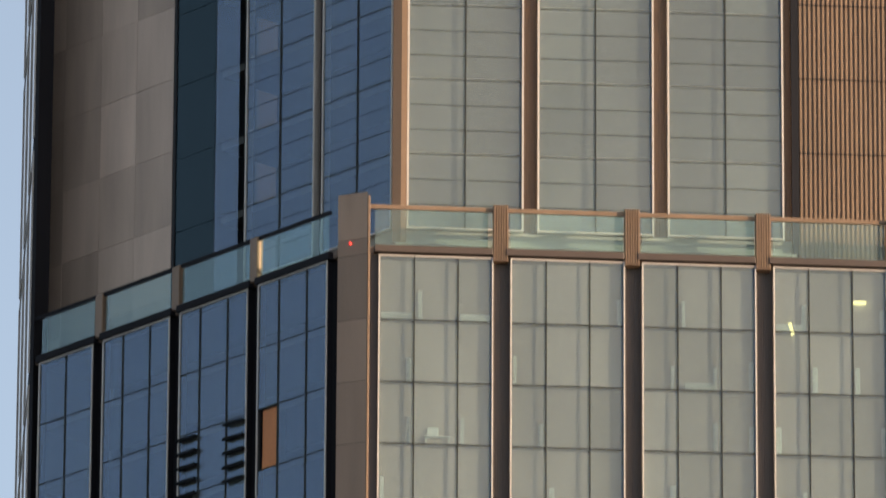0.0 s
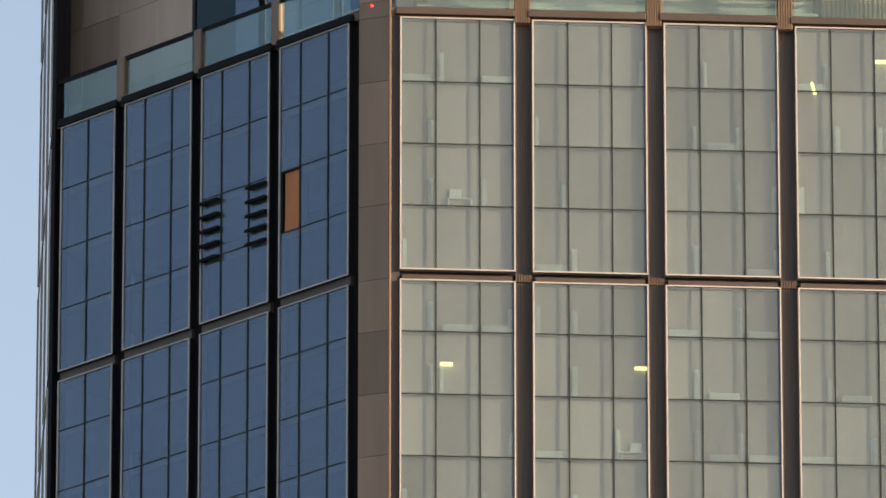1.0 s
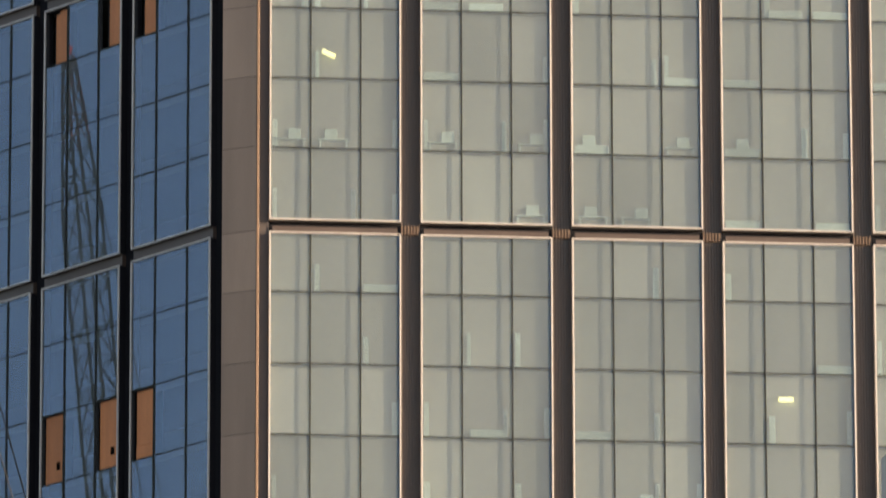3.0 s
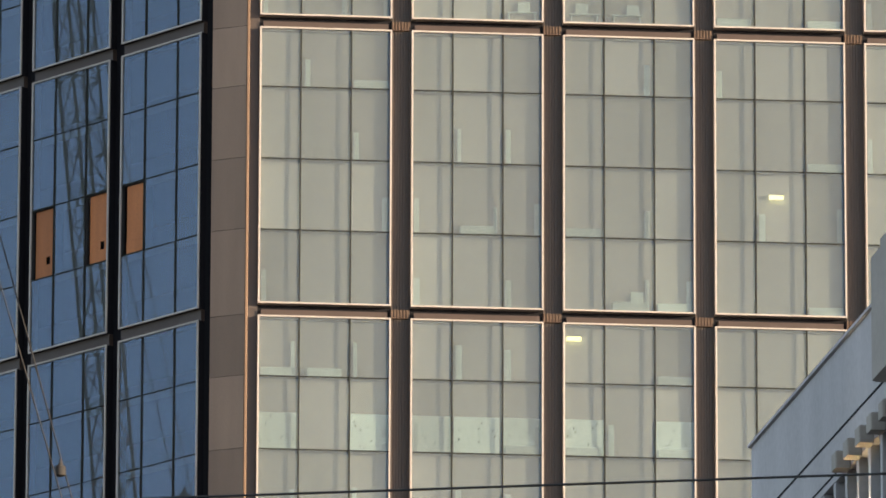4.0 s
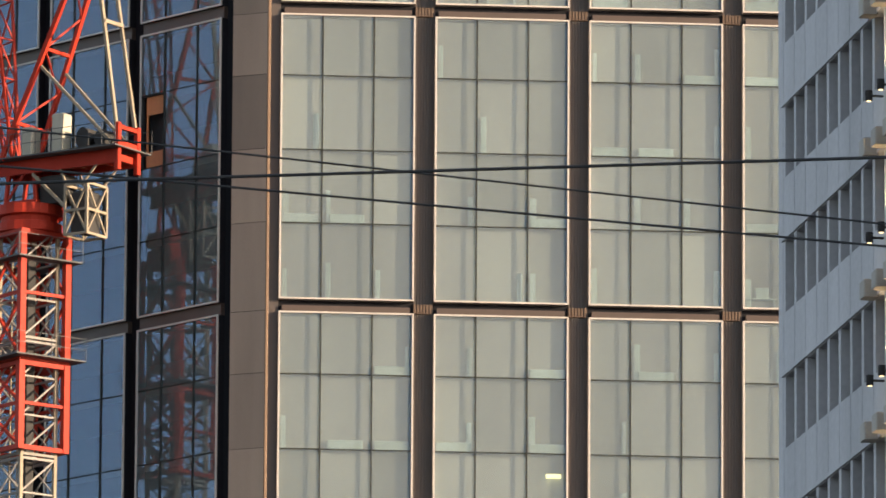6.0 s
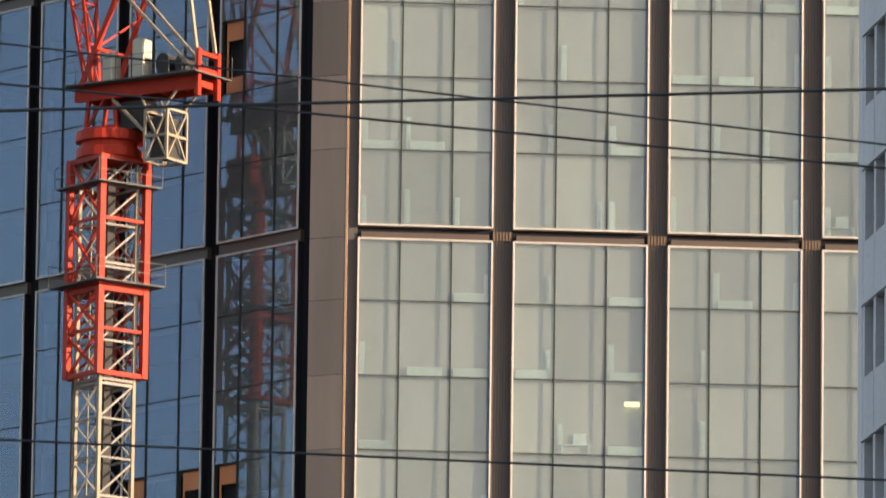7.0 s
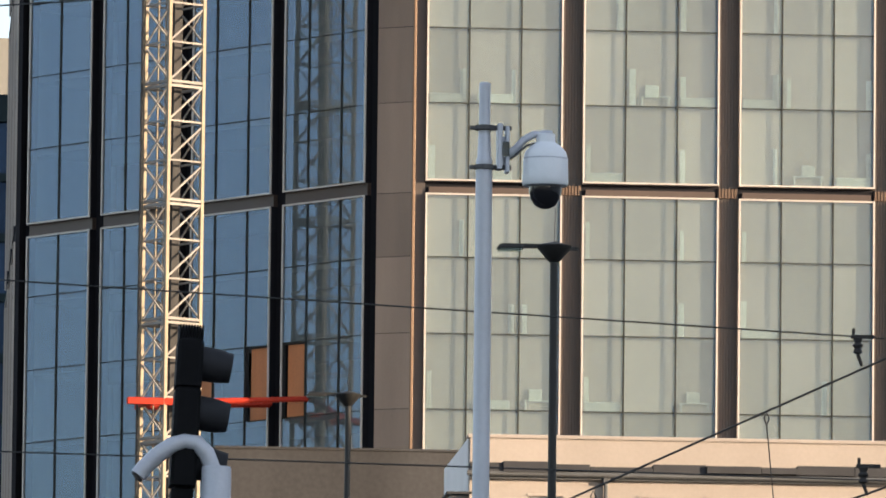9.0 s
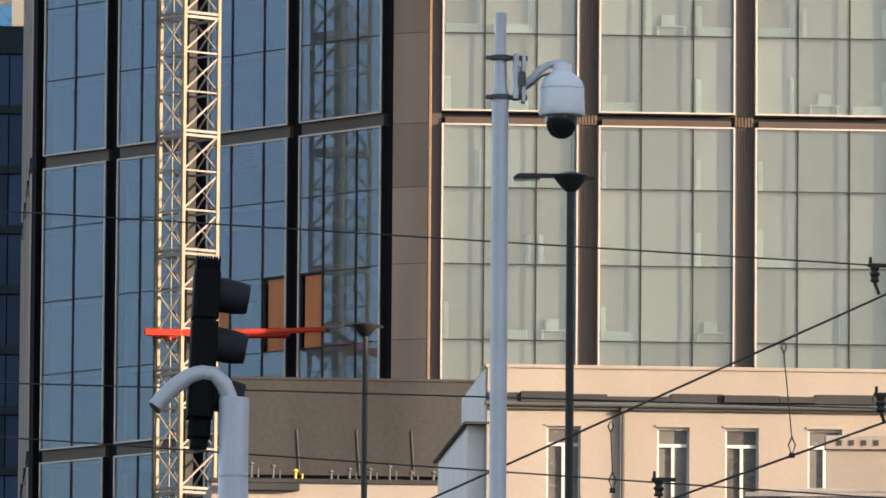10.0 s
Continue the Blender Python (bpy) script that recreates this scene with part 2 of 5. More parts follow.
class Shape:
    """A mesh gathered from boxes, bars, prisms and turned profiles."""

    def __init__(self):
        self.v, self.f = [], []

    def add(self, pts, faces):
        k = len(self.v)
        self.v += [tuple(p) for p in pts]
        self.f += [tuple(i + k for i in q) for q in faces]
        return self

    def box(self, x0, x1, y0, y1, z0, z1, m=None):
        p = [Vector((x, y, z)) for z in (z0, z1) for y in (y0, y1) for x in (x0, x1)]
        if m is not None:
            p = [m @ q for q in p]
        return self.add(p, [(0, 2, 3, 1), (4, 5, 7, 6), (0, 1, 5, 4), (2, 6, 7, 3), (0, 4, 6, 2), (1, 3, 7, 5)])

    def soft(self, x0, x1, y0, y1, z0, z1, b, m=None):
        """A box with its upright and top edges chamfered by b."""
        ring = [(x0 + b, y0), (x1 - b, y0), (x1, y0 + b), (x1, y1 - b), (x1 - b, y1), (x0 + b, y1), (x0, y1 - b), (x0, y0 + b)]
        cx, cy = (x0 + x1) / 2, (y0 + y1) / 2
        inner = [(cx + (x - cx) * (1 - 2 * b / (x1 - x0)), cy + (y - cy) * (1 - 2 * b / (y1 - y0))) for x, y in ring]
        p = [Vector((x, y, z0)) for x, y in ring] + [Vector((x, y, z1 - b)) for x, y in ring] + [Vector((x, y, z1)) for x, y in inner]
        if m is not None:
            p = [m @ q for q in p]
        f = [tuple(range(7, -1, -1)), tuple(range(16, 24))]
        for r in (0, 8):
            f += [(r + i, r + (i + 1) % 8, r + 8 + (i + 1) % 8, r + 8 + i) for i in range(8)]
        return self.add(p, f)

    def bar(self, a, b, r, n=4, r2=None):
        """A straight bar with n sides."""
        a, b = Vector(a), Vector(b)
        q = (b - a).to_track_quat("Z", "Y")
        r2 = r if r2 is None else r2
        ang = [2 * math.pi * (i + 0.5) / n for i in range(n)]
        p = [a + q @ Vector((r * math.cos(t), r * math.sin(t), 0)) for t in ang] + [b + q @ Vector((r2 * math.cos(t), r2 * math.sin(t), 0)) for t in ang]
        return self.add(p, [(i, (i + 1) % n, n + (i + 1) % n, n + i) for i in range(n)] + [tuple(range(n - 1, -1, -1)), tuple(range(n, 2 * n))])

    def tube(self, pts, r, n=10):
        """A round tube along a line of points, with mitred bends."""
        pts = [Vector(p) for p in pts]
        k = len(self.v)
        for i, p in enumerate(pts):
            d = (pts[min(i + 1, len(pts) - 1)] - pts[max(i - 1, 0)]).normalized()
            side = d.cross(Vector((0.13, 0.99, 0.05))).normalized()
            up = side.cross(d)
            for j in range(n):
                t = 2 * math.pi * j / n
                self.v.append(tuple(p + r * (math.cos(t) * side + math.sin(t) * up)))
        for i in range(len(pts) - 1):
            for j in range(n):
                self.f.append((k + i * n + j, k + i * n + (j + 1) % n, k + (i + 1) * n + (j + 1) % n, k + (i + 1) * n + j))
        e = k + (len(pts) - 1) * n
        self.f += [tuple(range(k + n - 1, k - 1, -1)), tuple(range(e, e + n))]
        return self

    def turned(self, profile, n=24, m=None):
        """A profile of (radius, height) turned round the upright axis."""
        k = len(self.v)
        for r, z in profile:
            for j in range(n):
                p = Vector((r * math.cos(2 * math.pi * j / n), r * math.sin(2 * math.pi * j / n), z))
                self.v.append(tuple(m @ p if m is not None else p))
        for i in range(len(profile) - 1):
            self.f += [(k + i * n + j, k + i * n + (j + 1) % n, k + (i + 1) * n + (j + 1) % n, k + (i + 1) * n + j) for j in range(n)]
        e = k + (len(profile) - 1) * n
        self.f += [tuple(range(k + n - 1, k - 1, -1)), tuple(range(e, e + n))]
        return self

    def prism(self, ring, z0, z1):
        """An upright block over a ring of (x, y), counter-clockwise."""
        n = len(ring)
        p = [(x, y, z0) for x, y in ring] + [(x, y, z1) for x, y in ring]
        return self.add(p, [(i, (i + 1) % n, n + (i + 1) % n, n + i) for i in range(n)] + [tuple(range(n - 1, -1, -1)), tuple(range(n, 2 * n))])

    def mesh(self, name, material, smooth=False):
        me = bpy.data.meshes.new(name)
        me.from_pydata(self.v, [], self.f)
        me.materials.append(material)
        if smooth:
            me.shade_smooth()
            me.set_sharp_from_angle(angle=radians(40))
        me.update()
        return me


def part(name, shape, material, parent, label="", m=None, smooth=False):
    """Links a shape (or a ready mesh) as one object under a thing or a part."""
    ob = new(name, shape.mesh(name, material, smooth) if isinstance(shape, Shape) else shape)
    ob.parent = parent
    if m is not None:
        ob.matrix_basis = m
    if label:
        tagged(ob, label)
    return ob


def thing(name, label, category, m=None, group="", kind=""):
    """An Empty at the base of a thing that carries its parts."""
    ob = new(name)
    ob.empty_display_size = 0.2
    if m is not None:
        ob.matrix_basis = m
    return tagged(ob, label, category, group, kind)


def solid(name, shape, material, label, category, m=None, group="", kind="", smooth=False):
    """A thing of one mesh."""
    ob = new(name, shape.mesh(name, material, smooth) if isinstance(shape, Shape) else shape)
    if m is not None:
        ob.matrix_basis = m
    return tagged(ob, label, category, group, kind)


# ---- the tower: sizes ----
PITCH, BAY, BAY_L = 13.71, 7.0, 6.313
TOP9 = 51.15                       # head of the ninth tier of windows
SLANT = radians(51.54)             # how far the chamfered face turns from the long one
FRONT = Matrix.Identity(4)
SIDE = Matrix.Translation((-2.666, 1.247, 0)) @ Matrix.Rotation(-SLANT, 4, "Z")
TIERS = range(1, 12)
rng = random.Random(4)


def tier_top(r):
    return TOP9 + (9 - r) * PITCH + (0.87 if r == 1 else 0.0)


def tier_rows(r):
    """Heights of the horizontal bars of a tier, from its head down."""
    z, out = 0.0, [0.0]
    for h in (3.60, 3.45, 3.43, 3.57) if r == 1 else (2.85, 3.42, 3.38, 3.50):
        z -= h
        out.append(z)
    return out


FRONT_X, SIDE_X, END_X = (0.0, 1.90, 4.22, 6.09), (-5.5, -3.85, -1.64, 0.0), (-4.5, -2.26, 0.0)
# openings closed with boards (tier, bay, column, row) on the chamfered face
BOARDS = {(1, 0, 0, 2): "full", (3, 0, 0, 0): "half", (3, 1, 2, 0): "half", (3, 1, 0, 0): "half", (4, 0, 0, 2): "full", (4, 1, 2, 2): "hole", (4, 1, 0, 2): "hole", (6, 0, 0, 1): "window", (7, 0, 0, 3): "window", (7, 1, 2, 3): "window", (7, 1, 0, 3): "window", (9, 0, 0, 2): "full", (9, 1, 2, 2): "full", (9, 1, 0, 2): "full"}
LOUVRES = {(1, 1, 0, 2), (1, 1, 2, 2)}

tower = thing("office_tower", "tall office tower of brown stone and reflective glass", "building")


def window_frame(xs, zs, d):
    """The proud pale frame of one window field."""
    s = Shape()
    x0, x1, z0, z1, w = xs[0], xs[-1], zs[-1], 0.0, 0.075
    s.box(x0, x0 + w, 0, d, z0, z1).box(x1 - w, x1, 0, d, z0, z1)
    s.box(x0 + w, x1 - w, 0.003, d, z1 - w, z1).box(x0 + w, x1 - w, 0.003, d, z0, z0 + w)
    return s


def frame_returns(xs, zs):
    """The sides of a window frame, behind its pale lip, drawn darkened for shade."""
    s = Shape()
    x0, x1, z0, w = xs[0], xs[-1], zs[-1], 0.05
    s.box(x0 + 0.002, x0 + w, 0.07, 0.56, z0, 0).box(x1 - w, x1 - 0.002, 0.07, 0.56, z0, 0)
    s.box(x0 + w, x1 - w, 0.10, 0.56, -w, -0.002).box(x0 + w, x1 - w, 0.10, 0.56, z0 + 0.002, z0 + w)
    return s


def window_bars(xs, zs):
    s = Shape()
    for x in xs[1:-1]:
        s.box(x - 0.031, x + 0.031, 0.02, 0.115, zs[-1] + 0.075, -0.075)
    for z in zs[1:-1]:
        cuts = [xs[0] + 0.075] + [v for x in xs[1:-1] for v in (x - 0.031, x + 0.031)] + [xs[-1] - 0.075]
        for a, b in zip(cuts[::2], cuts[1::2]):
            s.box(a, b, 0.035, 0.115, z - 0.022, z + 0.022)
    return s


meshes = {}


def shared(key, build):
    if key not in meshes:
        meshes[key] = build()
    return meshes[key]


def pane_mesh(w, h, material=GLASS):
    """A pane whose outer face carries the coating."""
    def build():
        me = Shape().box(-w / 2, w / 2, 0, 0.024, -h / 2, h / 2).mesh("pane", material)
        me.materials.append(GLASS_BACK)
        for f in me.polygons:
            f.material_index = 0 if f.center.y < 0.001 else 1
        return me
    return shared(("pane", round(w, 3), round(h, 3), material.name), build)


def window(side, xs, r, bay, m, parent, board_ok):
    zs = tier_rows(r)
    kind = (side, xs, r == 1)
    win = part("window", shared(("frame", *kind), lambda: window_frame(xs, zs, 0.56 if side == "front" else 0.068).mesh("window", FRAME)), None, parent, "", m)
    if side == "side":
        part("frame_return", shared(("return", *kind), lambda: frame_returns(xs, zs).mesh("frame_return", METAL_DARK_SHADED)), METAL_DARK_SHADED, win)
    part("mullions", shared(("bars", *kind), lambda: window_bars(xs, zs).mesh("mullions", MULLION)), MULLION, win)
    for c in range(len(xs) - 1):
        for row in range(4):
            a = xs[c] + (0.075 if c == 0 else 0.031)
            b = xs[c + 1] - (0.075 if c == len(xs) - 2 else 0.031)
            z1 = zs[row] - (0.075 if row == 0 else 0.022)
            z0 = zs[row + 1] + (0.075 if row == 3 else 0.022)
            key = (r, bay, c, row)
            mid = Matrix.Translation(((a + b) / 2, 0.075, (z0 + z1) / 2))
            if board_ok and key in BOARDS:
                boarded(win, b - a, z1 - z0, mid, BOARDS[key])
                continue
            tilt = Euler((rng.gauss(0, 0.0011), 0, rng.gauss(0, 0.0011))).to_matrix().to_4x4()
            part("pane", pane_mesh(b - a, z1 - z0), GLASS, win, "", mid @ tilt)
            if board_ok and key in LOUVRES:
                for i in range(5):
                    z = (z1 - z0) / 2 - 0.35 - i * 0.80
                    s = shared("blade", lambda: Shape().box(-0.80, 0.80, -0.30, -0.24, -0.05, 0.13).box(-0.80, 0.80, -0.24, -0.02, 0.06, 0.10).mesh("louvre_blade", BLACKJOINT))
                    part("louvre_blade", s, BLACKJOINT, win, "black projecting louvre blade", mid @ Matrix.Translation((0, 0, z)))
    return win


def boarded(win, w, h, m, kind):
    """A window field with its pane taken out and plywood set in the opening."""
    s = Shape()
    if kind == "window":
        s.box(-w / 2 + 0.25, w / 2, 0.10, 0.13, h / 2 - 0.9, h / 2 - 0.02).box(-w / 2 + 0.25, w / 2, 0.10, 0.13, -h / 2, -h / 2 + 0.75)
        s.box(-w / 2 + 0.25, -w / 2 + 0.37, 0.10, 0.13, -h / 2 + 0.75, h / 2 - 0.9)
    elif kind == "hole":
        s.box(-w / 2 + 0.2, w / 2, 0.10, 0.13, -h / 2 + 1.0, h / 2 - 0.06).box(-w / 2 + 0.2, w / 2, 0.10, 0.13, -h / 2, -h / 2 + 0.62)
        s.box(-w / 2 + 0.2, 0.16, 0.10, 0.13, -h / 2 + 0.62, -h / 2 + 1.0).box(0.44, w / 2, 0.10, 0.13, -h / 2 + 0.62, -h / 2 + 1.0)
    elif kind == "half":
        s.box(-w / 2 + 0.55, 0.1, 0.16, 0.19, -h / 2, h / 2 - 0.22).box(0.12, w / 2, 0.11, 0.14, -h / 2, h / 2 - 0.10)
    else:
        s.box(-w / 2 + 0.28, w / 2, 0.10, 0.13, -h / 2 + 0.62, h / 2 - 0.08).box(-w / 2 + 0.28, w / 2, 0.075, 0.115, -h / 2, -h / 2 + 0.60)
    part("board", s, PLY, win, "orange plywood board in a window opening", m)
    # near-black lining and back sheet stand for the shade inside the opening
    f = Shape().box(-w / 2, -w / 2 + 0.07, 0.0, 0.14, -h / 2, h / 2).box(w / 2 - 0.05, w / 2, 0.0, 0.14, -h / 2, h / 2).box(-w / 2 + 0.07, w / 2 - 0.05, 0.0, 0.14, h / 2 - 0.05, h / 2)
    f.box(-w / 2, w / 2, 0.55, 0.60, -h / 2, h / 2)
    part("reveal", f, VOID_SHADE, win, "near-black lining standing for the shade of an opening without its pane", m)


for r in TIERS:
    for b in range(7):
        window("front", FRONT_X, r, b, FRONT @ Matrix.Translation((BAY * b, 0, tier_top(r))), tower, False)
    for b in range(4):
        xs = SIDE_X if b < 3 else END_X
        window("side", xs, r, b, SIDE @ Matrix.Translation((-BAY_L * b, 0, tier_top(r))), tower, True)

# fluted bronze pilasters between the bays and plain bands between the tiers
Z_LOW, Z_TOP = 8.0, tier_top(1)
DEPTH = 0.45


def fluted(w, ribs, y, deep, back, z0, z1):
    """An upright block whose front carries flutes, as one body."""
    ring, step = [], w / ribs
    for i in range(ribs):
        ring += [(i * step + 0.18 * step, y), (i * step + 0.24 * step, y - deep), ((i + 1) * step - 0.24 * step, y - deep), ((i + 1) * step - 0.18 * step, y)]
    return Shape().prism([(0, y)] + ring + [(w, y), (w, back), (0, back)], z0, z1)


def pilaster(w, z0, z1, ribs=7):
    return fluted(w, ribs, DEPTH, 0.03, 0.57, z0, z1)


for b in range(7):
    part("pilaster", shared("pf", lambda: pilaster(0.91, Z_LOW, Z_TOP).mesh("pilaster", PILASTER_SHADED)), PILASTER_SHADED, tower, "fluted bronze metal pilaster", FRONT @ Matrix.Translation((BAY * b + 6.09, 0, 0)))
# chamfered-face pilasters: the same bronze with shade put into its colour
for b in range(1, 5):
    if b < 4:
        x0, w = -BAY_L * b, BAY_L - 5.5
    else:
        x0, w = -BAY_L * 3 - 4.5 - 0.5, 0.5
    part("pilaster", shared(("ps", b == 4), lambda: pilaster(w, Z_LOW, Z_TOP).mesh("pilaster", METAL_DARK_SHADED)), METAL_DARK_SHADED, tower, "bronze metal pilaster, its shade put into the colour", SIDE @ Matrix.Translation((x0, 0, 0)))
# fluted knots where bands cross the pilasters
for r in range(1, 11):
    z = tier_top(r + 1) + 0.26
    for b in range(7):
        def knot():
            return fluted(0.85, 6, DEPTH - 0.10, 0.06, DEPTH - 0.032, -0.21, 0.21).mesh("fluted_knot", KNOT)
        part("fluted_knot", shared("knot", knot), KNOT, tower, "ribbed bronze block on a pilaster", FRONT @ Matrix.Translation((BAY * b + 6.09, 0, z)))
    gap = Shape().box(0.16, 5.93, 0.14, 0.42, -0.48, -0.22)
    for b in range(7):
        # near-black recess colour stands for the shadow under the frame above
        part("band_recess", shared("bandr", lambda: Shape().box(0, 6.09, 0.42, 0.53, -0.51, 0.06).mesh("band_recess", METAL_DARK_SHADED)), METAL_DARK_SHADED, tower, "", FRONT @ Matrix.Translation((BAY * b, 0, tier_top(r + 1) + 0.51)))
        part("band", shared("bandf", lambda: gap.mesh("band", BAND)), BAND, tower, "", FRONT @ Matrix.Translation((BAY * b, 0, tier_top(r + 1) + 0.51)))
    for b in range(4):
        xs = SIDE_X if b < 3 else END_X
        part("band", shared(("bands", b == 3), lambda: Shape().box(xs[0], xs[-1], 0.20, 0.53, -0.51, 0.05).mesh("band", BAND)), BAND, tower, "", SIDE @ Matrix.Translation((-BAY_L * b, 0, tier_top(r + 1) + 0.51)))

# the corner pier: brown granite blocks, one a storey, with a narrow bright return
joints = [Z_LOW]
for r in reversed(TIERS):
    joints += [tier_top(r) + z for z in reversed(tier_rows(r)[:-1])]
joints += [162.6, 165.2]
ring = [(-2.13, 0.78), (-0.62, -0.01), (-0.62, 0.5), (-0.62, 1.6), (-1.30, 1.6), (-1.6, 1.2)]
cx, cy = sum(p[0] for p in ring) / 6, sum(p[1] for p in ring) / 6
for z0, z1 in zip(joints, joints[1:]):
    h = round(z1 - z0, 2)
    part("stone_block", shared(("pier", h), lambda: Shape().prism(ring, 0.012, h - 0.012).mesh("stone_block", STONE)), STONE, tower, "", Matrix.Translation((0, 0, z0)))
back = [(cx + (x - cx) * 0.97, cy + (y - cy) * 0.97) for x, y in ring]
part("pier_core", Shape().prism(back, Z_LOW, 165.1), BLACKJOINT, tower)
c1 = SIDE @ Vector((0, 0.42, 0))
# the corner recess gets its shade from the near-black bronze colour
part("corner_recess", Shape().prism([(c1.x, c1.y), (-1.35, 1.3), (-0.6, 1.55), (-1.2, 3.0)], Z_LOW, 162.2), METAL_DARK_SHADED, tower)
part("front_recess", Shape().box(-0.468, -0.002, 0.30, 1.4, Z_LOW, 162.2), PILASTER_SHADED, tower)
# bronze orange puts low sunlight into the colour of the pier's return
part("corner_trim", Shape().soft(-0.60, -0.47, -0.03, 1.0, Z_LOW, 165.0, 0.02), METAL, tower, "narrow return of the corner pier, coloured as sunlit")

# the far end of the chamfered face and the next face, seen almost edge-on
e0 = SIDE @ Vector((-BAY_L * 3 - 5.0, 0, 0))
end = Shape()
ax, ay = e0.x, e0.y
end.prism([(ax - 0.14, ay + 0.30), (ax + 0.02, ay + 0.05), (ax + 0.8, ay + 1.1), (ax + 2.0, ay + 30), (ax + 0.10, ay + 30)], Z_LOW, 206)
# cladding colour darkened for the shade on the next face
part("end_wall", end, METAL_DARK_SHADED, tower, "cladding of the next face, darkened for shade")
edge = Matrix.Translation((ax - 0.14, ay + 0.40, 0)) @ Matrix.Rotation(radians(-0.45), 4, "Z") @ Matrix.Rotation(radians(-90), 4, "Z")
for r in range(-2, 12):
    z = TOP9 + (9 - r) * PITCH
    for k in range(3):
        s = shared("endwin", lambda: Shape().box(-8.6, -0.15, -0.06, -0.02, -13.0, -0.25).mesh("window", GLASS_END))
        f = shared("endfr", lambda: Shape().box(-0.15, 0.0, -0.12, -0.02, -13.1, -0.15).box(-8.75, -8.6, -0.12, -0.02, -13.1, -0.15).box(-8.6, -0.15, -0.10, -0.02, -0.25, -0.15).mesh("window_frame", FRAME))
        w = part("window", s, GLASS_END, tower, "", edge @ Matrix.Translation((-9.2 * k, 0, z)))
        part("window_frame", f, FRAME, w)

# floors, partitions behind the glass
floor_z = [tier_top(r) + z for r in TIERS for z in tier_rows(r)[:-1]]
sq = lambda x, y: tuple((SIDE @ Vector((x, y, 0))).xy)
side_ring = [sq(-24.3, 0.55), sq(-0.1, 0.55), sq(1.2, 5.6), sq(-24.3, 5.6)]
for n, z in enumerate(floor_z):
    for b in range(7):
        part("floor_slab", shared("slab_f", lambda: Shape().box(0.085, 6.005, 0.17, 0.46, -0.032, 0.031).mesh("floor_slab", SLAB_EDGE)), SLAB_EDGE, tower, "", Matrix.Translation((BAY * b, 0, z - (0.11 if n % 4 == 0 else 0.0))))
    part("floor_slab", shared("slab_s", lambda: Shape().prism(side_ring, -0.20, 0.15).mesh("floor_slab", SLAB)), SLAB, tower, "", Matrix.Translation((0, 0, z)))
part("core_wall", Shape().prism([(-1.0, 5.4), (48.7, 5.4), (48.7, 8), (1, 8)], Z_LOW, Z_TOP), CORE_UNLIT, tower, "inner partition behind the glass, coloured as if unlit")
part("core_wall", Shape().prism([sq(-24.3, 5.6), sq(1.0, 5.6), sq(1.5, 7), sq(-24.3, 7)], Z_LOW, Z_TOP), CORE_UNLIT, tower, "inner partition behind the glass, coloured as if unlit")
part("end_partition", Shape().box(-23.9, -23.6, 0.5, 14, Z_LOW, Z_TOP), SLAB, tower, "", SIDE)
part("gable_wall", Shape().box(48.8, 49.6, 0, 40, 0, Z_TOP), STONE, tower)
part("podium_wall", Shape().prism([(-0.4, 0.3), (49.5, 0.3), (49.5, 2), (0, 2)], 0, Z_LOW), STONE, tower)
part("podium_wall", Shape().prism([sq(-24.6, 0.3), sq(0.4, 0.3), sq(0.8, 2), sq(-24.6, 2)], 0, Z_LOW), STONE, tower)

# pale blinds drawn a little way behind each pane of the sunny face
prng = random.Random(17)
for r in TIERS:
    zs = tier_rows(r)
    for b in range(6):
        for row in range(4):
            for c in range(3):
                a, e = FRONT_X[c] + (0.085 if c == 0 else 0.0), FRONT_X[c + 1] - (0.085 if c == 2 else 0.0)
                w, h = e - a, zs[row] - zs[row + 1] - (0.14 if row in (0, 3) else 0.066)
                s = shared(("pp", c, round(h, 2)), lambda: Shape().box(-w / 2 + 0.01, w / 2 - 0.01, 0, 0.03, 0, h).mesh("inner_blind", BLIND))
                part("inner_blind", s, BLIND, tower, "", Matrix.Translation((BAY * b + (a + e) / 2, 0.38 + prng.uniform(-0.015, 0.015), tier_top(r) + zs[row + 1] + (0.107 if row == 3 else 0.033))))
# unseen wall added at the corner to keep sun out of the chamfered side
part("dividing_wall", Shape().prism([(-1.2, 1.62), (-0.4, 1.62), (0.6, 7.0), (-0.2, 7.0)], Z_LOW, Z_TOP), SLAB, tower)

# ---- terrace at the top of the lower block ----
Z_R = Z_TOP
part("terrace_slab", Shape().prism([(-0.5, 0.25), (48.7, 0.25), (48.7, 14), (8, 14)], Z_R + 0.10, Z_R + 0.50), STONE, tower)
part("terrace_slab", Shape().prism([sq(-24.6, 0.25), sq(0.5, 0.25), sq(5, 12), sq(-24.6, 12)], Z_R + 0.10, Z_R + 0.496), STONE, tower)
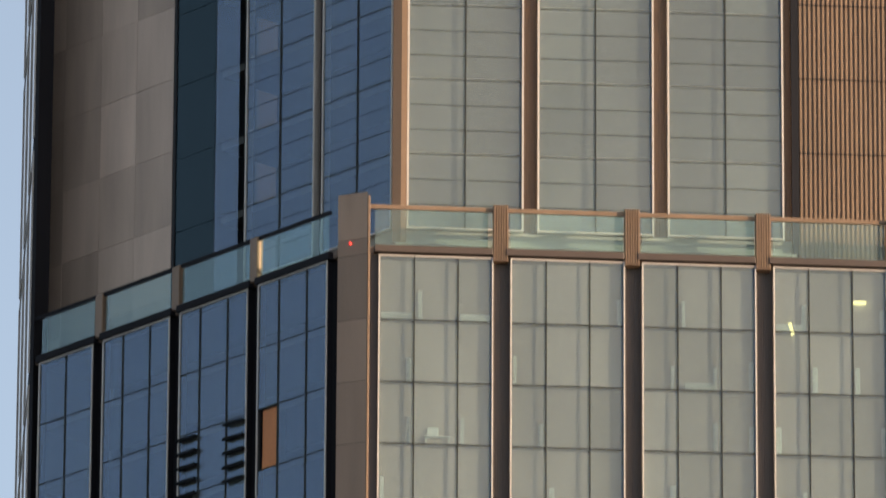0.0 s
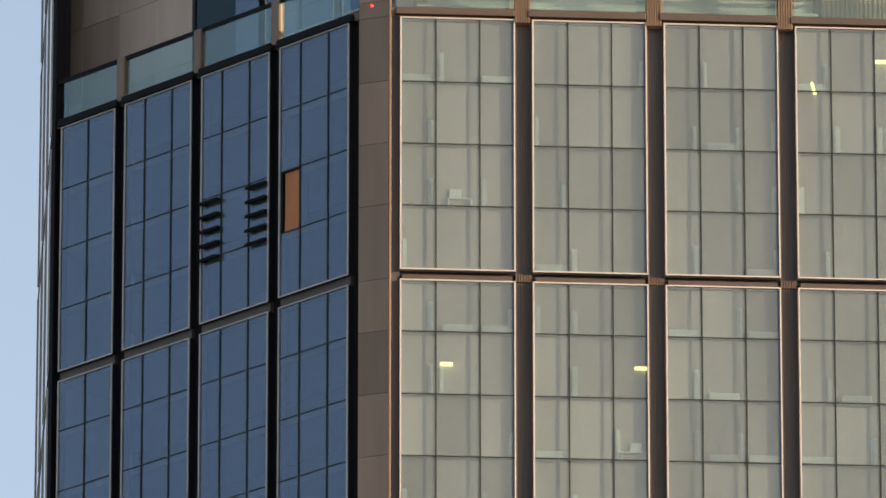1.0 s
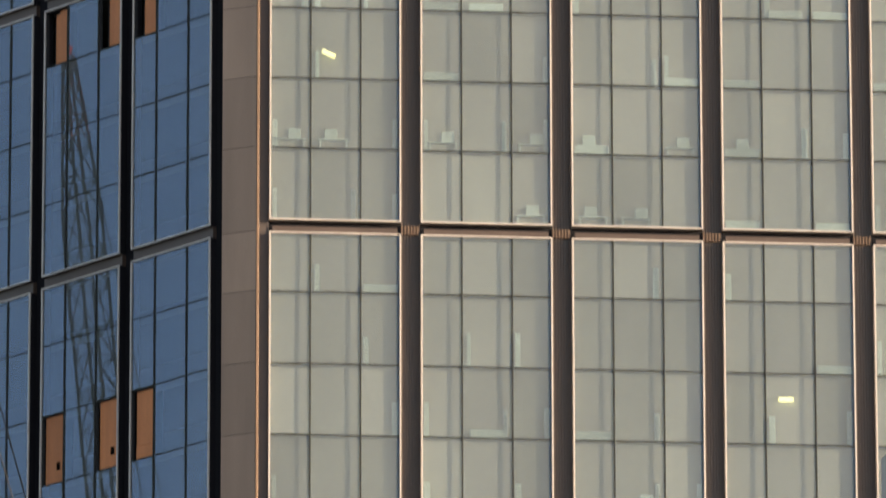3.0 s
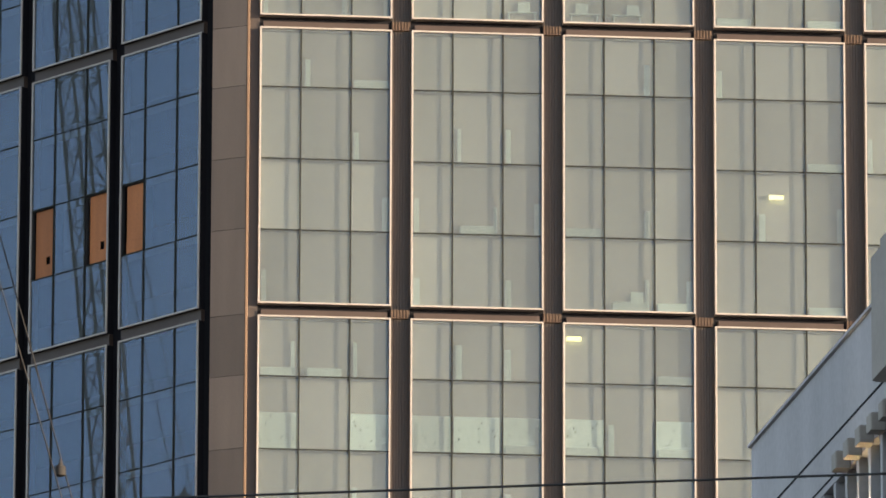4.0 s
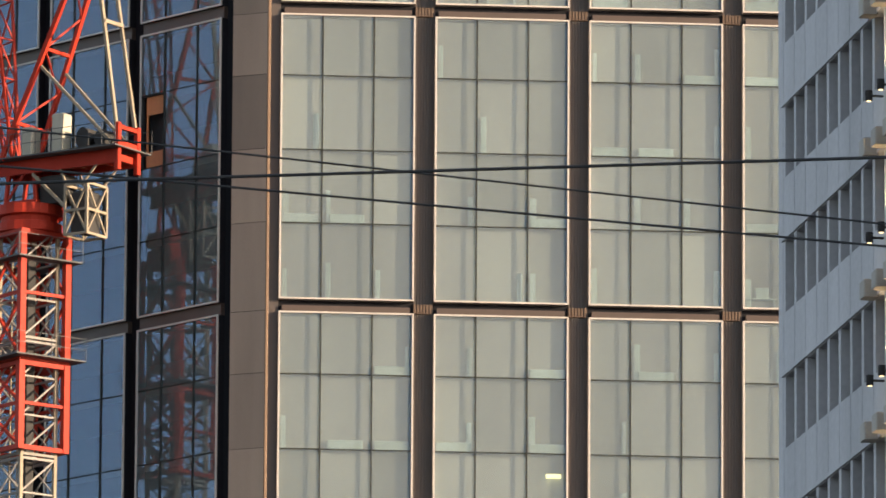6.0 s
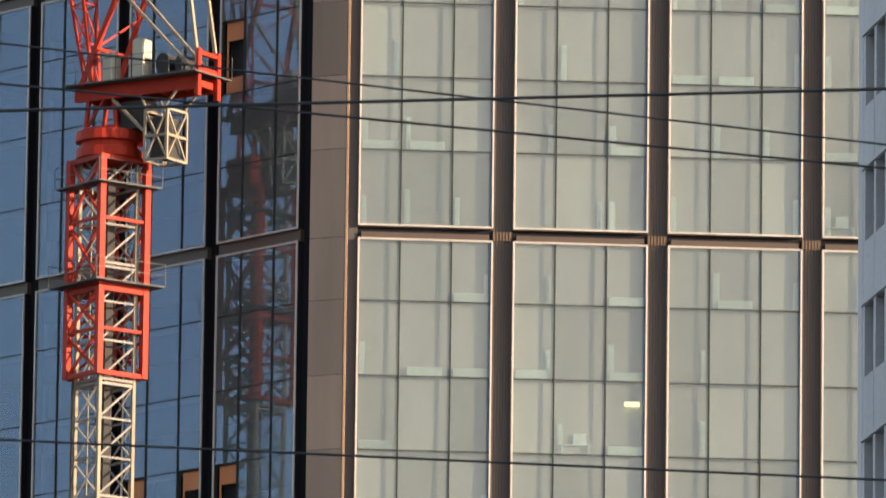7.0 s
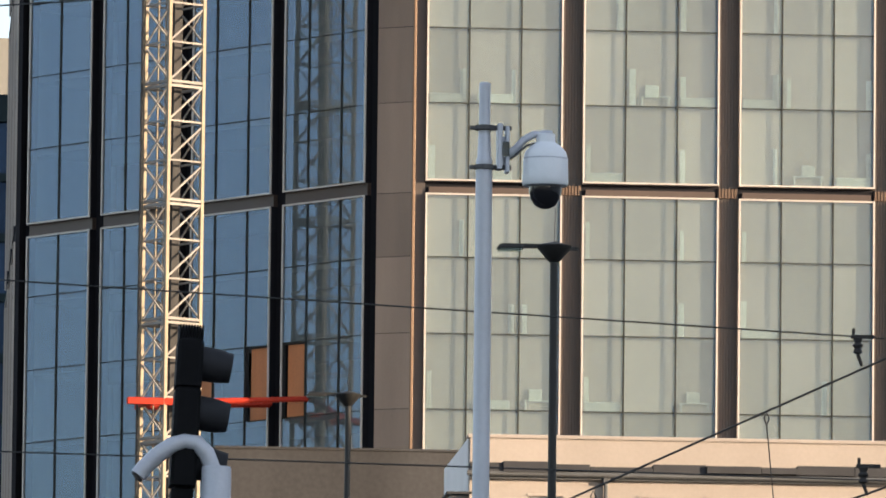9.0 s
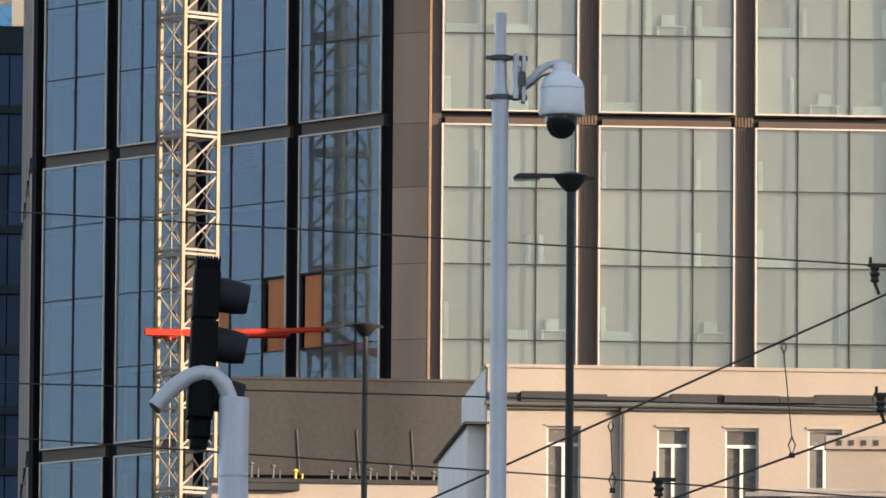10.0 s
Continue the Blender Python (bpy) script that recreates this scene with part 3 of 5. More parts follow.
for b in range(7):
    x = BAY * b
    part("coping", shared("cop", lambda: Shape().soft(-0.25, 6.05, -0.16, 0.6, 0.12, 0.50, 0.04).mesh("coping", BAND)), BAND, tower, "", Matrix.Translation((x, 0, Z_R)))
    part("balustrade_glass", shared("balg", lambda: Shape().box(0.0, 6.0, 0.20, 0.225, 0.55, 2.62).mesh("balustrade_glass", GLASS_BALUSTRADE)), GLASS_BALUSTRADE, tower, "clear glass balustrade panel", Matrix.Translation((x - (0.0 if b else 0.2), 0, Z_R)))
    part("top_rail", shared("rail", lambda: Shape().soft(-0.9, 6.1, 0.14, 0.30, 2.62, 2.86, 0.03).mesh("top_rail", METAL)), METAL, tower, "", Matrix.Translation((x, 0, Z_R)))

    def post():
        return fluted(0.80, 6, 0.0, 0.09, 0.5, -0.2, 2.95).mesh("fluted_post", METAL)
    part("fluted_post", shared("post", post), METAL, tower, "fluted bronze post on the parapet", Matrix.Translation((x + 6.08, 0, Z_R)))
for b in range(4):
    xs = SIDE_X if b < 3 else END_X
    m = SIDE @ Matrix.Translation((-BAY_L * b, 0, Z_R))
    # copings and rails on the chamfered face take the shade-darkened bronze
    part("coping", shared(("cops", b == 3), lambda: Shape().soft(xs[0] - 0.2, 0.2, -0.10, 0.6, 0.05, 0.45, 0.04).mesh("coping", METAL_DARK_SHADED)), METAL_DARK_SHADED, tower, "", m)
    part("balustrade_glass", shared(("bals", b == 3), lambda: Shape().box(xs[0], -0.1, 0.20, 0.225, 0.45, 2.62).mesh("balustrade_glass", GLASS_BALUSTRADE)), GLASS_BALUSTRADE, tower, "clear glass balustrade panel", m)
    part("top_rail", shared(("rails", b == 3), lambda: Shape().soft(xs[0] - 0.85, 0.05, 0.14, 0.30, 2.62, 2.86, 0.03).mesh("top_rail", METAL_DARK_SHADED)), METAL_DARK_SHADED, tower, "", m)
    if b:
        part("parapet_post", shared("ppost", lambda: Shape().soft(0.1, 0.72, 0.02, 0.5, 0.3, 2.8, 0.04).mesh("parapet_post", METAL)), METAL, tower, "", m)
part("roof_lamp", Shape().turned([(0.02, 0), (0.09, 0.02), (0.10, 0.16), (0.04, 0.24)], 10, Matrix.Translation((-1.5, 0.40, 162.3)) @ Matrix.Scale(0.7, 4)), RED_LAMP, tower, "small red warning lamp")

# ---- the set-back upper block ----
UP = Matrix.Translation((1.62, 2.2, 0))
UPS = Matrix.Translation((0.9, 2.25, 0)) @ Matrix.Rotation(-SLANT, 4, "Z")
ZU0, ZU1 = Z_R + 2.3, Z_R + 44
UP_X, UPS_X = (0.0, 3.13, 6.26), (-5.6, -2.8, 0.0)


def upper_window(xs, m):
    z0, z1 = ZU0, ZU1
    win = part("window", shared(("ufr", xs), lambda: Shape().box(xs[0], xs[0] + 0.1, 0, 0.56, z0, z1).box(xs[-1] - 0.1, xs[-1], 0, 0.56, z0, z1).box(xs[0] + 0.1, xs[-1] - 0.1, 0, 0.2, z0, z0 + 0.1).mesh("window", FRAME)), FRAME, tower, "", m)

    def bars():
        s = Shape()
        for x in xs[1:-1]:
            s.box(x - 0.034, x + 0.034, 0.02, 0.16, z0 + 0.1, z1)
        for i in range(1, 30):
            s.box(xs[0] + 0.1, xs[1] - 0.034, 0.045, 0.15, z0 + i * 1.42 - 0.008, z0 + i * 1.42 + 0.008)
            s.box(xs[1] + 0.034, xs[2] - 0.1, 0.045, 0.15, z0 + i * 1.42 - 0.008, z0 + i * 1.42 + 0.008)
        return s.mesh("mullions", MULLION)
    part("mullions", shared(("ubars", xs), bars), MULLION, win)
    for c in range(2):
        a, b = xs[c] + (0.1 if c == 0 else 0.034), xs[c + 1] - (0.1 if c == 1 else 0.034)
        for i in range(10):
            tilt = Euler((rng.gauss(0, 0.0012), 0, rng.gauss(0, 0.0012))).to_matrix().to_4x4()
            part("pane", pane_mesh(b - a, 4.22), GLASS, win, "", Matrix.Translation(((a + b) / 2, 0.075, z0 + 0.1 + 4.26 * i + 2.13)) @ tilt)


for b in range(3):
    upper_window(UP_X, UP @ Matrix.Translation((BAY * b, 0, 0)))
    part("pilaster", shared("pu", lambda: pilaster(0.74, ZU0, ZU1, 5).mesh("pilaster", METAL)), METAL, tower, "fluted bronze metal pilaster", UP @ Matrix.Translation((BAY * b + 6.26, 0, 0)))
for b in range(2):
    upper_window(UPS_X, UPS @ Matrix.Translation((-0.15 - 6.2 * b, 0, 0)))
    part("pilaster", shared("pus", lambda: pilaster(0.6, ZU0, ZU1, 4).mesh("pilaster", METAL_DARK_SHADED)), METAL_DARK_SHADED, tower, "", UPS @ Matrix.Translation((-0.15 - 6.2 * b - 6.2, 0, 0)))
part("sill_wall", Shape().box(-0.6, 20.9, 0.25, 0.6, Z_R + 0.5, ZU0).soft(-0.6, 20.9, -0.05, 0.6, Z_R + 1.35, Z_R + 1.5, 0.02), CONCRETE_WARM, tower, "beige sill wall behind the terrace", UP)
part("sill_wall", Shape().box(-17.6, -0.15, 0.25, 0.6, Z_R + 0.5, ZU0), CONCRETE_WARM, tower, "beige sill wall behind the terrace", UPS)
# grey panels added behind the upper glass to brighten it
for b in range(3):
    part("inner_blind", shared("ub", lambda: Shape().box(0.11, 6.15, 0.40, 0.43, ZU0 + 0.2, ZU1).mesh("inner_blind", PANEL_GREY)), PANEL_GREY, tower, "", UP @ Matrix.Translation((BAY * b, 0, 0)))
part("corner_pier", Shape().prism([(0.85, 2.3), (1.30, 2.12), (1.60, 2.12), (1.60, 2.9), (1.2, 2.9)], ZU0 - 0.8, ZU1), METAL, tower)
for x0, x1, nm in ((-14.45, -12.55, GLASS), (-17.7, -14.50, GLASS_DARK)):
    for i in range(10):
        part("pane", pane_mesh(x1 - x0, 4.22, nm), nm, tower, "", UPS @ Matrix.Translation(((x0 + x1) / 2, 0.075, ZU0 + 4.26 * i + 2.14)))
# near-black sheet standing for the shade behind the dark glass
part("dark_recess", Shape().box(-17.7, -14.5, 3.0, 3.2, ZU0, ZU1).box(-17.9, -17.72, 0.0, 3.0, ZU0, ZU1), VOID_SHADE, tower, "", UPS)
part("upper_floors", Shape().prism([tuple((UPS @ Vector((-14.4, 0.5, 0))).xy), (1.0, 2.9), (22.2, 2.7), (22.2, 12), (6, 16)], ZU0 - 0.6, ZU0 - 0.2), SLAB, tower)
for i in range(1, 11):
    part("floor_slab", shared("slab_u", lambda: Shape().prism([tuple((UPS @ Vector((-14.4, 0.5, 0))).xy), (1.2, 2.75), (22.2, 2.7), (22.2, 7), (1.5, 7.6), tuple((UPS @ Vector((-14.4, 4.5, 0))).xy)], -0.2, 0.2).mesh("floor_slab", SLAB)), SLAB, tower, "", Matrix.Translation((0, 0, ZU0 + 4.26 * i)))
part("core_wall", Shape().prism([(1.5, 7.0), (22.3, 7.0), (22.3, 8), (2.5, 8)], ZU0, ZU1), CORE_UNLIT, tower)
part("core_wall", Shape().box(-14.4, 1.0, 4.5, 5.0, ZU0, ZU1), CORE_UNLIT, tower, "", UPS)
# ribbed bronze wall beside the upper windows
ribbed = part("ribbed_wall", Shape().box(22.3, 49, 2.36, 3.2, Z_R + 0.5, ZU1), METAL, tower, "ribbed bronze metal wall lit by the sun")
rib_mesh = Shape().soft(0, 0.13, 2.25, 2.358, Z_R + 0.5, ZU1, 0.015).mesh("rib", METAL)
for i in range(70):
    part("rib", rib_mesh, METAL, ribbed, "", Matrix.Translation((22.75 + i * 0.25, 0, 0)))
part("ribbed_wall_joint", Shape().box(22.3, 22.68, 2.16, 2.358, Z_R + 0.5, ZU1), METAL_DARK_SHADED, tower)
for i in range(9):
    part("ribbed_wall_joint", shared("rwj", lambda: Shape().box(22.7, 48.9, 2.235, 2.248, -0.03, 0.03).mesh("ribbed_wall_joint", METAL_DARK_SHADED)), METAL_DARK_SHADED, tower, "", Matrix.Translation((0, 0, ZU0 + 5.0 + 4.26 * i)))
# granite slabs of the upper left wall
srng = random.Random(9)
part("stone_backing", Shape().box(-29.2, -17.92, 0.12, 0.6, Z_R + 0.4, ZU1), BLACKJOINT, tower, "", UPS)
z = Z_R + 0.5
for i in range(12):
    h = 4.26 if i else 2.4
    x = -17.95
    for w in (3.1, 3.0, 3.1, 2.0):
        part("stone_slab", shared(("slab", w, h), lambda: Shape().box(-w + 0.012, -0.012, 0.02, 0.118, 0.012, h - 0.012).mesh("stone_slab", STONE_UP)), STONE_UP, tower, "", UPS @ Matrix.Translation((x, srng.uniform(-0.008, 0.008), z)))
        x -= w
    z += h
    if z > ZU1 - 3:
        break
part("upper_end_wall", Shape().box(-29.4, -29.2, 0.1, 20, Z_R, ZU1), METAL_DARK_SHADED, tower, "", UPS)
part("upper_roof", Shape().prism([tuple((UPS @ Vector((-29.3, 0.1, 0))).xy), (1.0, 2.3), (48, 2.3), (48, 30), (-16, 45)], ZU1, ZU1 + 0.4), ROOF, tower)

# ---- behind the glass: lamps, boards, screens, blinds ----


def inside_front(bay, col, row, r, dx=0.5, up=0.0, deep=0.3):
    xs, zs = FRONT_X, tier_rows(r)
    return Vector((BAY * bay + xs[col] + (xs[col + 1] - xs[col]) * dx, deep, tier_top(r) + zs[row + 1] + (0.077 if row == 3 else 0.032) + up))


lamp_mesh = Shape().box(-0.33, 0.33, -0.09, 0.09, -0.17, 0).mesh("diffuser", LIGHT)
lamp_case = Shape().box(-0.36, 0.36, -0.11, 0.11, 0.001, 0.05).mesh("casing", FRAME)
LAMPS = [(0, 1, 1, 2, 0.24, 1.75, 0), (1, 2, 1, 2, 0.78, 1.75, 0), (3, 2, 0, 1, 0.22, 1.85, 0), (3, 0, 0, 1, 0.55, 0.2, 75), (0, 1, 1, 3, 0.38, 1.3, 25), (3, 1, 2, 4, 0.42, 2.25, 0), (2, 0, 0, 5, 0.27, 2.2, 0), (1, 2, 2, 7, 0.66, 2.45, 0)]
for bay, col, row, r, dx, up, turn in LAMPS:
    lamp = thing("ceiling_light", "lit yellow office ceiling lamp behind glass", "lamp", Matrix.Translation(inside_front(bay, col, row, r, dx, up, 0.26)) @ Matrix.Rotation(radians(turn), 4, "Y"), "office lamps")
    part("diffuser", lamp_mesh, LIGHT, lamp)
    part("casing", lamp_case, FRAME, lamp)
    part("hanger", Shape().bar((0, 0, 0.07), (0, 0, 0.5), 0.01), MULLION, lamp)

# pale convector boxes and piers standing along the glass
irng = random.Random(21)
conv = Shape().soft(-0.80, 0.80, -0.08, 0.08, 0, 0.42, 0.03).mesh("convector", WHITE)
blind = Shape()
for i in range(4):
    blind.box(-0.14, 0.14, -0.012 + 0.012 * (i % 2), 0.012 + 0.012 * (i % 2), 0.62 * i, 0.62 * i + 0.61)
blind = blind.mesh("curtain", WHITE)
desk_top, desk_leg = Shape().soft(-0.7, 0.7, -0.08, 0.12, 0.40, 0.445, 0.01).mesh("desktop", WHITE), Shape().box(-0.03, 0.03, -0.06, 0.10, 0, 0.40).mesh("leg", WHITE)
screen = Shape().soft(-0.30, 0.30, 0.0, 0.06, 0.447, 0.95, 0.02).mesh("screen", WHITE)
for r in range(1, 11):
    busy = {3: 0.9, 5: 0.45, 8: 0.5, 9: 0.6}.get(r, 0.3)
    for bay in range(5):
        for row in range(4):
            for col in range(3):
                if irng.random() < 0.2:
                    solid("convector", conv, WHITE, "white convector box along the glass", "heater", Matrix.Translation(inside_front(bay, col, row, r, 0.5, 0.0, 0.26)), "convectors behind the glass")
                if irng.random() < 0.48:
                    side = irng.choice((0.14, 0.86))
                    solid("curtain", blind, WHITE, "narrow pale curtain hanging behind the glass", "curtain", Matrix.Translation(inside_front(bay, col, row, r, side, 0.0, irng.uniform(0.24, 0.33))) @ Matrix.Diagonal((irng.uniform(0.6, 1.1), 1, irng.choice((0.55, 0.62, 0.68)), 1)), "office curtains")
                if row >= 2 and irng.random() < busy * 0.35:
                    d = thing("desk", "white office desk behind the glass", "desk", Matrix.Translation(inside_front(bay, col, row, r, irng.uniform(0.4, 0.6), 0, 0.235)), "office desks")
                    part("desktop", desk_top, WHITE, d)
                    part("leg", desk_leg, WHITE, d, "", Matrix.Translation((-0.6, 0, 0)))
                    part("leg", desk_leg, WHITE, d, "", Matrix.Translation((0.6, 0, 0)))
                    solid("monitor", screen, WHITE, "pale back of a monitor on a desk", "monitor", d.matrix_basis @ Matrix.Translation((irng.uniform(-0.3, 0.3), 0, 0)), "office monitors")

# white pinned boards behind the second row of the fifth tier
for bay, col, w in ((0, 0, 0.9), (0, 2, 0.95), (1, 0, 0.95), (1, 1, 0.9), (1, 2, 0.95), (2, 0, 0.98), (2, 2, 0.95)):
    width = (FRONT_X[col + 1] - FRONT_X[col]) * w
    b = thing("white_board", "large white board with small pins behind the glass", "board", Matrix.Translation(inside_front(bay, col, 1, 5, 0.5, 0.0, 0.33)), "pinned boards")
    part("panel", Shape().soft(-width / 2, width / 2, -0.02, 0.02, 0.0, 1.75, 0.01), BOARD_W, b)
    pins = Shape()
    for k in range(7):
        x, z = irng.uniform(-0.42, 0.42) * width, irng.uniform(0.15, 1.6)
        pins.box(x - 0.025, x + 0.025, -0.035, -0.021, z - 0.04, z + 0.04)
    part("pins", pins, MULLION, b)

# ---- the tower crane on its climbing mast ----
CX, CY = -11.06, 4.6
MAST = Matrix.Translation((CX, CY, 0)) @ Matrix.Rotation(radians(32.6), 4, "Z")
crane = thing("tower_crane", "cream and red luffing tower crane beside the tower", "crane", Matrix.Translation((CX, CY, 0)))
TO_C = Matrix.Translation((-CX, -CY, 0))


def lattice(a, h, cell, chord, brace, cross=False):
    """The bars of one square lattice section that stands on z = 0: (name, shape); a cross-braced cage is open on one face."""
    out = []
    q = [(-a, -a), (a, -a), (a, a), (-a, a)]
    for x, y in q:
        out.append(("chord", Shape().box(x - chord, x + chord, y - chord, y + chord, 0, h)))
    n = round(h / cell)
    add = lambda p0, p1, r: out.append(("brace", Shape().bar(p0, p1, r)))
    for k in range(4):
        (x0, y0), (x1, y1) = q[k], q[(k + 1) % 4]
        for i in range(n):
            z0, z1 = i * h / n, (i + 1) * h / n
            add((x0, y0, z0 + 0.1), (x1, y1, z0 + 0.1), brace * (1.5 if i == 0 else 1))
            if cross and k == 0:
                continue
            if k % 2 == 0:
                add((x0, y0, z0 + 0.12), (x1, y1, z1 - 0.05), brace)
            if k % 2 or cross:
                add((x1, y1, z0 + 0.12), (x0, y0, z1 - 0.05), brace * 0.8)
            if k % 2:
                add((x0, y0, z0 + 0.12), (x1, y1, z1 - 0.05), brace * 0.8)
        add((x0, y0, h - 0.1), (x1, y1, h - 0.1), brace * 1.5)
    return out


def lattice_meshes(bars, material, second=None):
    return [(name, s.mesh(name, second if second and name == "brace" else material)) for name, s in bars]


def lattice_part(name, meshes_, parent, m, label=""):
    """One lattice section under a thing, each bar a mesh of its own."""
    ob = part(name, None, None, parent, label, m)
    for nm, me in meshes_:
        part(nm, me, None, ob)
    return ob


base = TO_C @ MAST
section = lattice_meshes(lattice(0.93, 5.34, 1.78, 0.08, 0.058), CRANE_CREAM, CRANE_BRACE)
z = 83.0 - 16 * 5.34
part("crane_footing", Shape().soft(-2.4, 2.4, -2.4, 2.4, -0.4, 1.0, 0.1), CONCRETE_OLD, crane, "concrete crane footing", base)
for i in range(16):
    lattice_part("mast_section", section, crane, base @ Matrix.Translation((0, 0, z + 5.34 * i)))
part("cable_duct", Shape().box(-0.12, 0.28, -0.15, 0.2, 1, 82), DARK_STEEL, crane, "dark cable run inside the mast", base)
part("power_cable", Shape().bar((-1.12, 0.95, 1), (-1.12, 0.95, 72.4), 0.05, 6).bar((-1.22, 0.75, 1), (-1.22, 0.75, 72.4), 0.04, 6), DARK_STEEL, crane, "black power cable along the mast", base)
part("ladder", Shape().box(-0.55, -0.5, 0.5, 0.55, 1, 82).box(-0.15, -0.1, 0.5, 0.55, 1, 82), CRANE_CREAM, crane, "", base)
cage = lattice_meshes(lattice(1.24, 4.05, 2.03, 0.15, 0.10, True), CRANE_RED)
cage2 = lattice_meshes(lattice(1.24, 6.0, 3.0, 0.15, 0.10, True), CRANE_RED)
lattice_part("climbing_cage", cage, crane, base @ Matrix.Translation((0, 0, 72.55)), "red climbing cage round the mast")
lattice_part("climbing_cage", cage2, crane, base @ Matrix.Translation((0, 0, 76.65)), "red climbing cage round the mast")


def catwalk(w):
    out = []
    for a, b, c, d in ((-w, w, -w, -w + 0.7), (-w, w, w - 0.7, w), (-w, -w + 0.7, -w + 0.7, w - 0.7), (w - 0.7, w, -w + 0.7, w - 0.7)):
        out.append(("plank", Shape().box(a, b, c, d, 0, 0.07)))
    for x in (-w, 0, w):
        for y in (-w, w):
            out.append(("rail_post", Shape().bar((x, y, 0.07), (x, y, 1.05), 0.02)))
    for zz in (0.55, 1.05):
        for p0, p1 in (((-w, -w), (w, -w)), ((-w, w), (w, w)), ((-w, -w), (-w, w)), ((w, -w), (w, w))):
            out.append(("rail", Shape().bar((*p0, zz), (*p1, zz), 0.018)))
    return lattice_meshes(out, CRANE_GREY)


lattice_part("catwalk", catwalk(1.9), crane, base @ Matrix.Translation((0, 0, 76.75)), "grey steel catwalk with rails")
lattice_part("catwalk", catwalk(1.75), crane, base @ Matrix.Translation((0, 0, 81.3)), "grey steel catwalk with rails")
part("slewing_ring", Shape().turned([(1.15, 82.6), (1.5, 82.7), (1.5, 83.1), (1.3, 83.15), (1.3, 83.4), (1.55, 83.45), (1.55, 83.9), (1.2, 84.0)], 24), CRANE_RED, crane, "red slewing ring", None)
# the slewing part turns with the jib: its tail points to the street and the sun
DECK = Matrix.Rotation(radians(-38), 4, "Z") @ Matrix.Diagonal((0.76, 0.85, 1, 1))
turn_table = part("turntable", Shape().soft(-1.2, 1.2, -0.95, 0.95, 83.9, 84.15, 0.04), CRANE_RED, crane, "", DECK)
for x, y in ((-1.1, -0.8), (1.1, -0.8), (1.1, 0.8), (-1.1, 0.8)):
    part("strut", Shape().bar((x, y, 84.15), (x * 0.75, y, 86.0), 0.14), CRANE_RED, turn_table)
for x, y in ((-1.1, -0.8), (1.1, 0.8)):
    part("brace", Shape().bar((x, y, 84.1), (-x * 0.73, y, 86.0), 0.08), CRANE_RED, turn_table)
deck = Shape()
for y in (-0.95, 0.75):
    deck.soft(-1.9, 7.0, y, y + 0.2, 85.35, 86.0, 0.03)
for x in (-1.8, 0, 1.8, 3.6, 5.4, 6.7):
    deck.box(x, x + 0.2, -0.75, 0.75, 85.5, 85.8)
part("counter_jib", deck, CRANE_RED, crane, "red counter-jib deck", DECK)
walkway = Shape().box(-2.2, 7.5, -1.7, -0.97, 86.0, 86.06).box(-2.2, 7.5, 0.97, 1.7, 86.0, 86.06).box(6.9, 7.5, -0.97, 0.97, 86.0, 86.06).box(-1.9, 6.9, -0.97, 0.97, 86.001, 86.05)
for k in range(11):
    x = -2.2 + 0.97 * k
    for y in (-1.7, 1.7):
        walkway.bar((x, y, 86.06), (x, y, 87.1), 0.022)
for y in (-1.7, 1.7):
    for zz in (86.6, 87.1):
        walkway.bar((-2.2, y, zz), (7.5, y, zz), 0.02)
part("walkway", walkway, CRANE_GREY, crane, "grey grated walkway with rails", DECK)
part("machine_box", Shape().soft(2.5, 3.3, -1.25, -0.35, 86.06, 87.9, 0.06), CREAM_BOX, crane, "cream electrical cabinet", DECK)
part("machine_box", Shape().soft(0.4, 1.2, -1.45, -0.55, 86.06, 87.4, 0.06), CREAM_BOX, crane, "cream electrical cabinet", DECK)
winch = Shape()
winch.bar((4.4, -0.8, 86.7), (4.4, 0.8, 86.7), 0.5, 14).bar((5.7, -0.8, 86.6), (5.7, 0.8, 86.6), 0.42, 14).soft(3.6, 6.2, -0.9, 0.9, 86.06, 86.3, 0.03)
part("winch", winch, DARK_STEEL, crane, "dark rope winches", DECK)
tail = Shape().soft(6.9, 7.25, -1.05, -0.75, 85.0, 87.2, 0.05).soft(6.9, 7.25, 0.75, 1.05, 85.0, 87.2, 0.05).soft(6.9, 7.2, -0.75, 0.75, 86.0, 86.35, 0.03).soft(6.9, 7.2, -0.75, 0.75, 86.9, 87.1, 0.03)
part("tail_frame", tail, CRANE_RED, crane, "bright red tail frame", DECK)
cage_bars = []
bar_of = lambda p0, p1, r: cage_bars.append(("brace", Shape().bar(p0, p1, r)))
for x in (3.3, 4.9):
    for y in (-0.9, 0.9):
        bar_of((x, y, 82.3), (x, y, 84.6), 0.09)
    for zz in (82.3, 83.4, 84.6):
        bar_of((x, -0.9, zz), (x, 0.9, zz), 0.08)
    bar_of((x, -0.9, 82.3), (x, 0.9, 84.6), 0.06)
    bar_of((x, 0.9, 82.3), (x, -0.9, 84.6), 0.06)
for y in (-0.9, 0.9):
    for zz in (82.3, 83.4, 84.6):
        bar_of((3.3, y, zz), (4.9, y, zz), 0.08)
    for p0, p1, rad in (((3.3, y, 82.3), (4.9, y, 84.6), 0.06), ((4.9, y, 82.3), (3.3, y, 84.6), 0.06), ((4.6, y, 84.6), (5.6, y, 85.4), 0.07), ((3.4, y, 84.6), (2.9, y, 85.4), 0.07), ((3.3, y, 83.6), (0.9, y, 85.3), 0.10)):
        bar_of(p0, p1, rad)
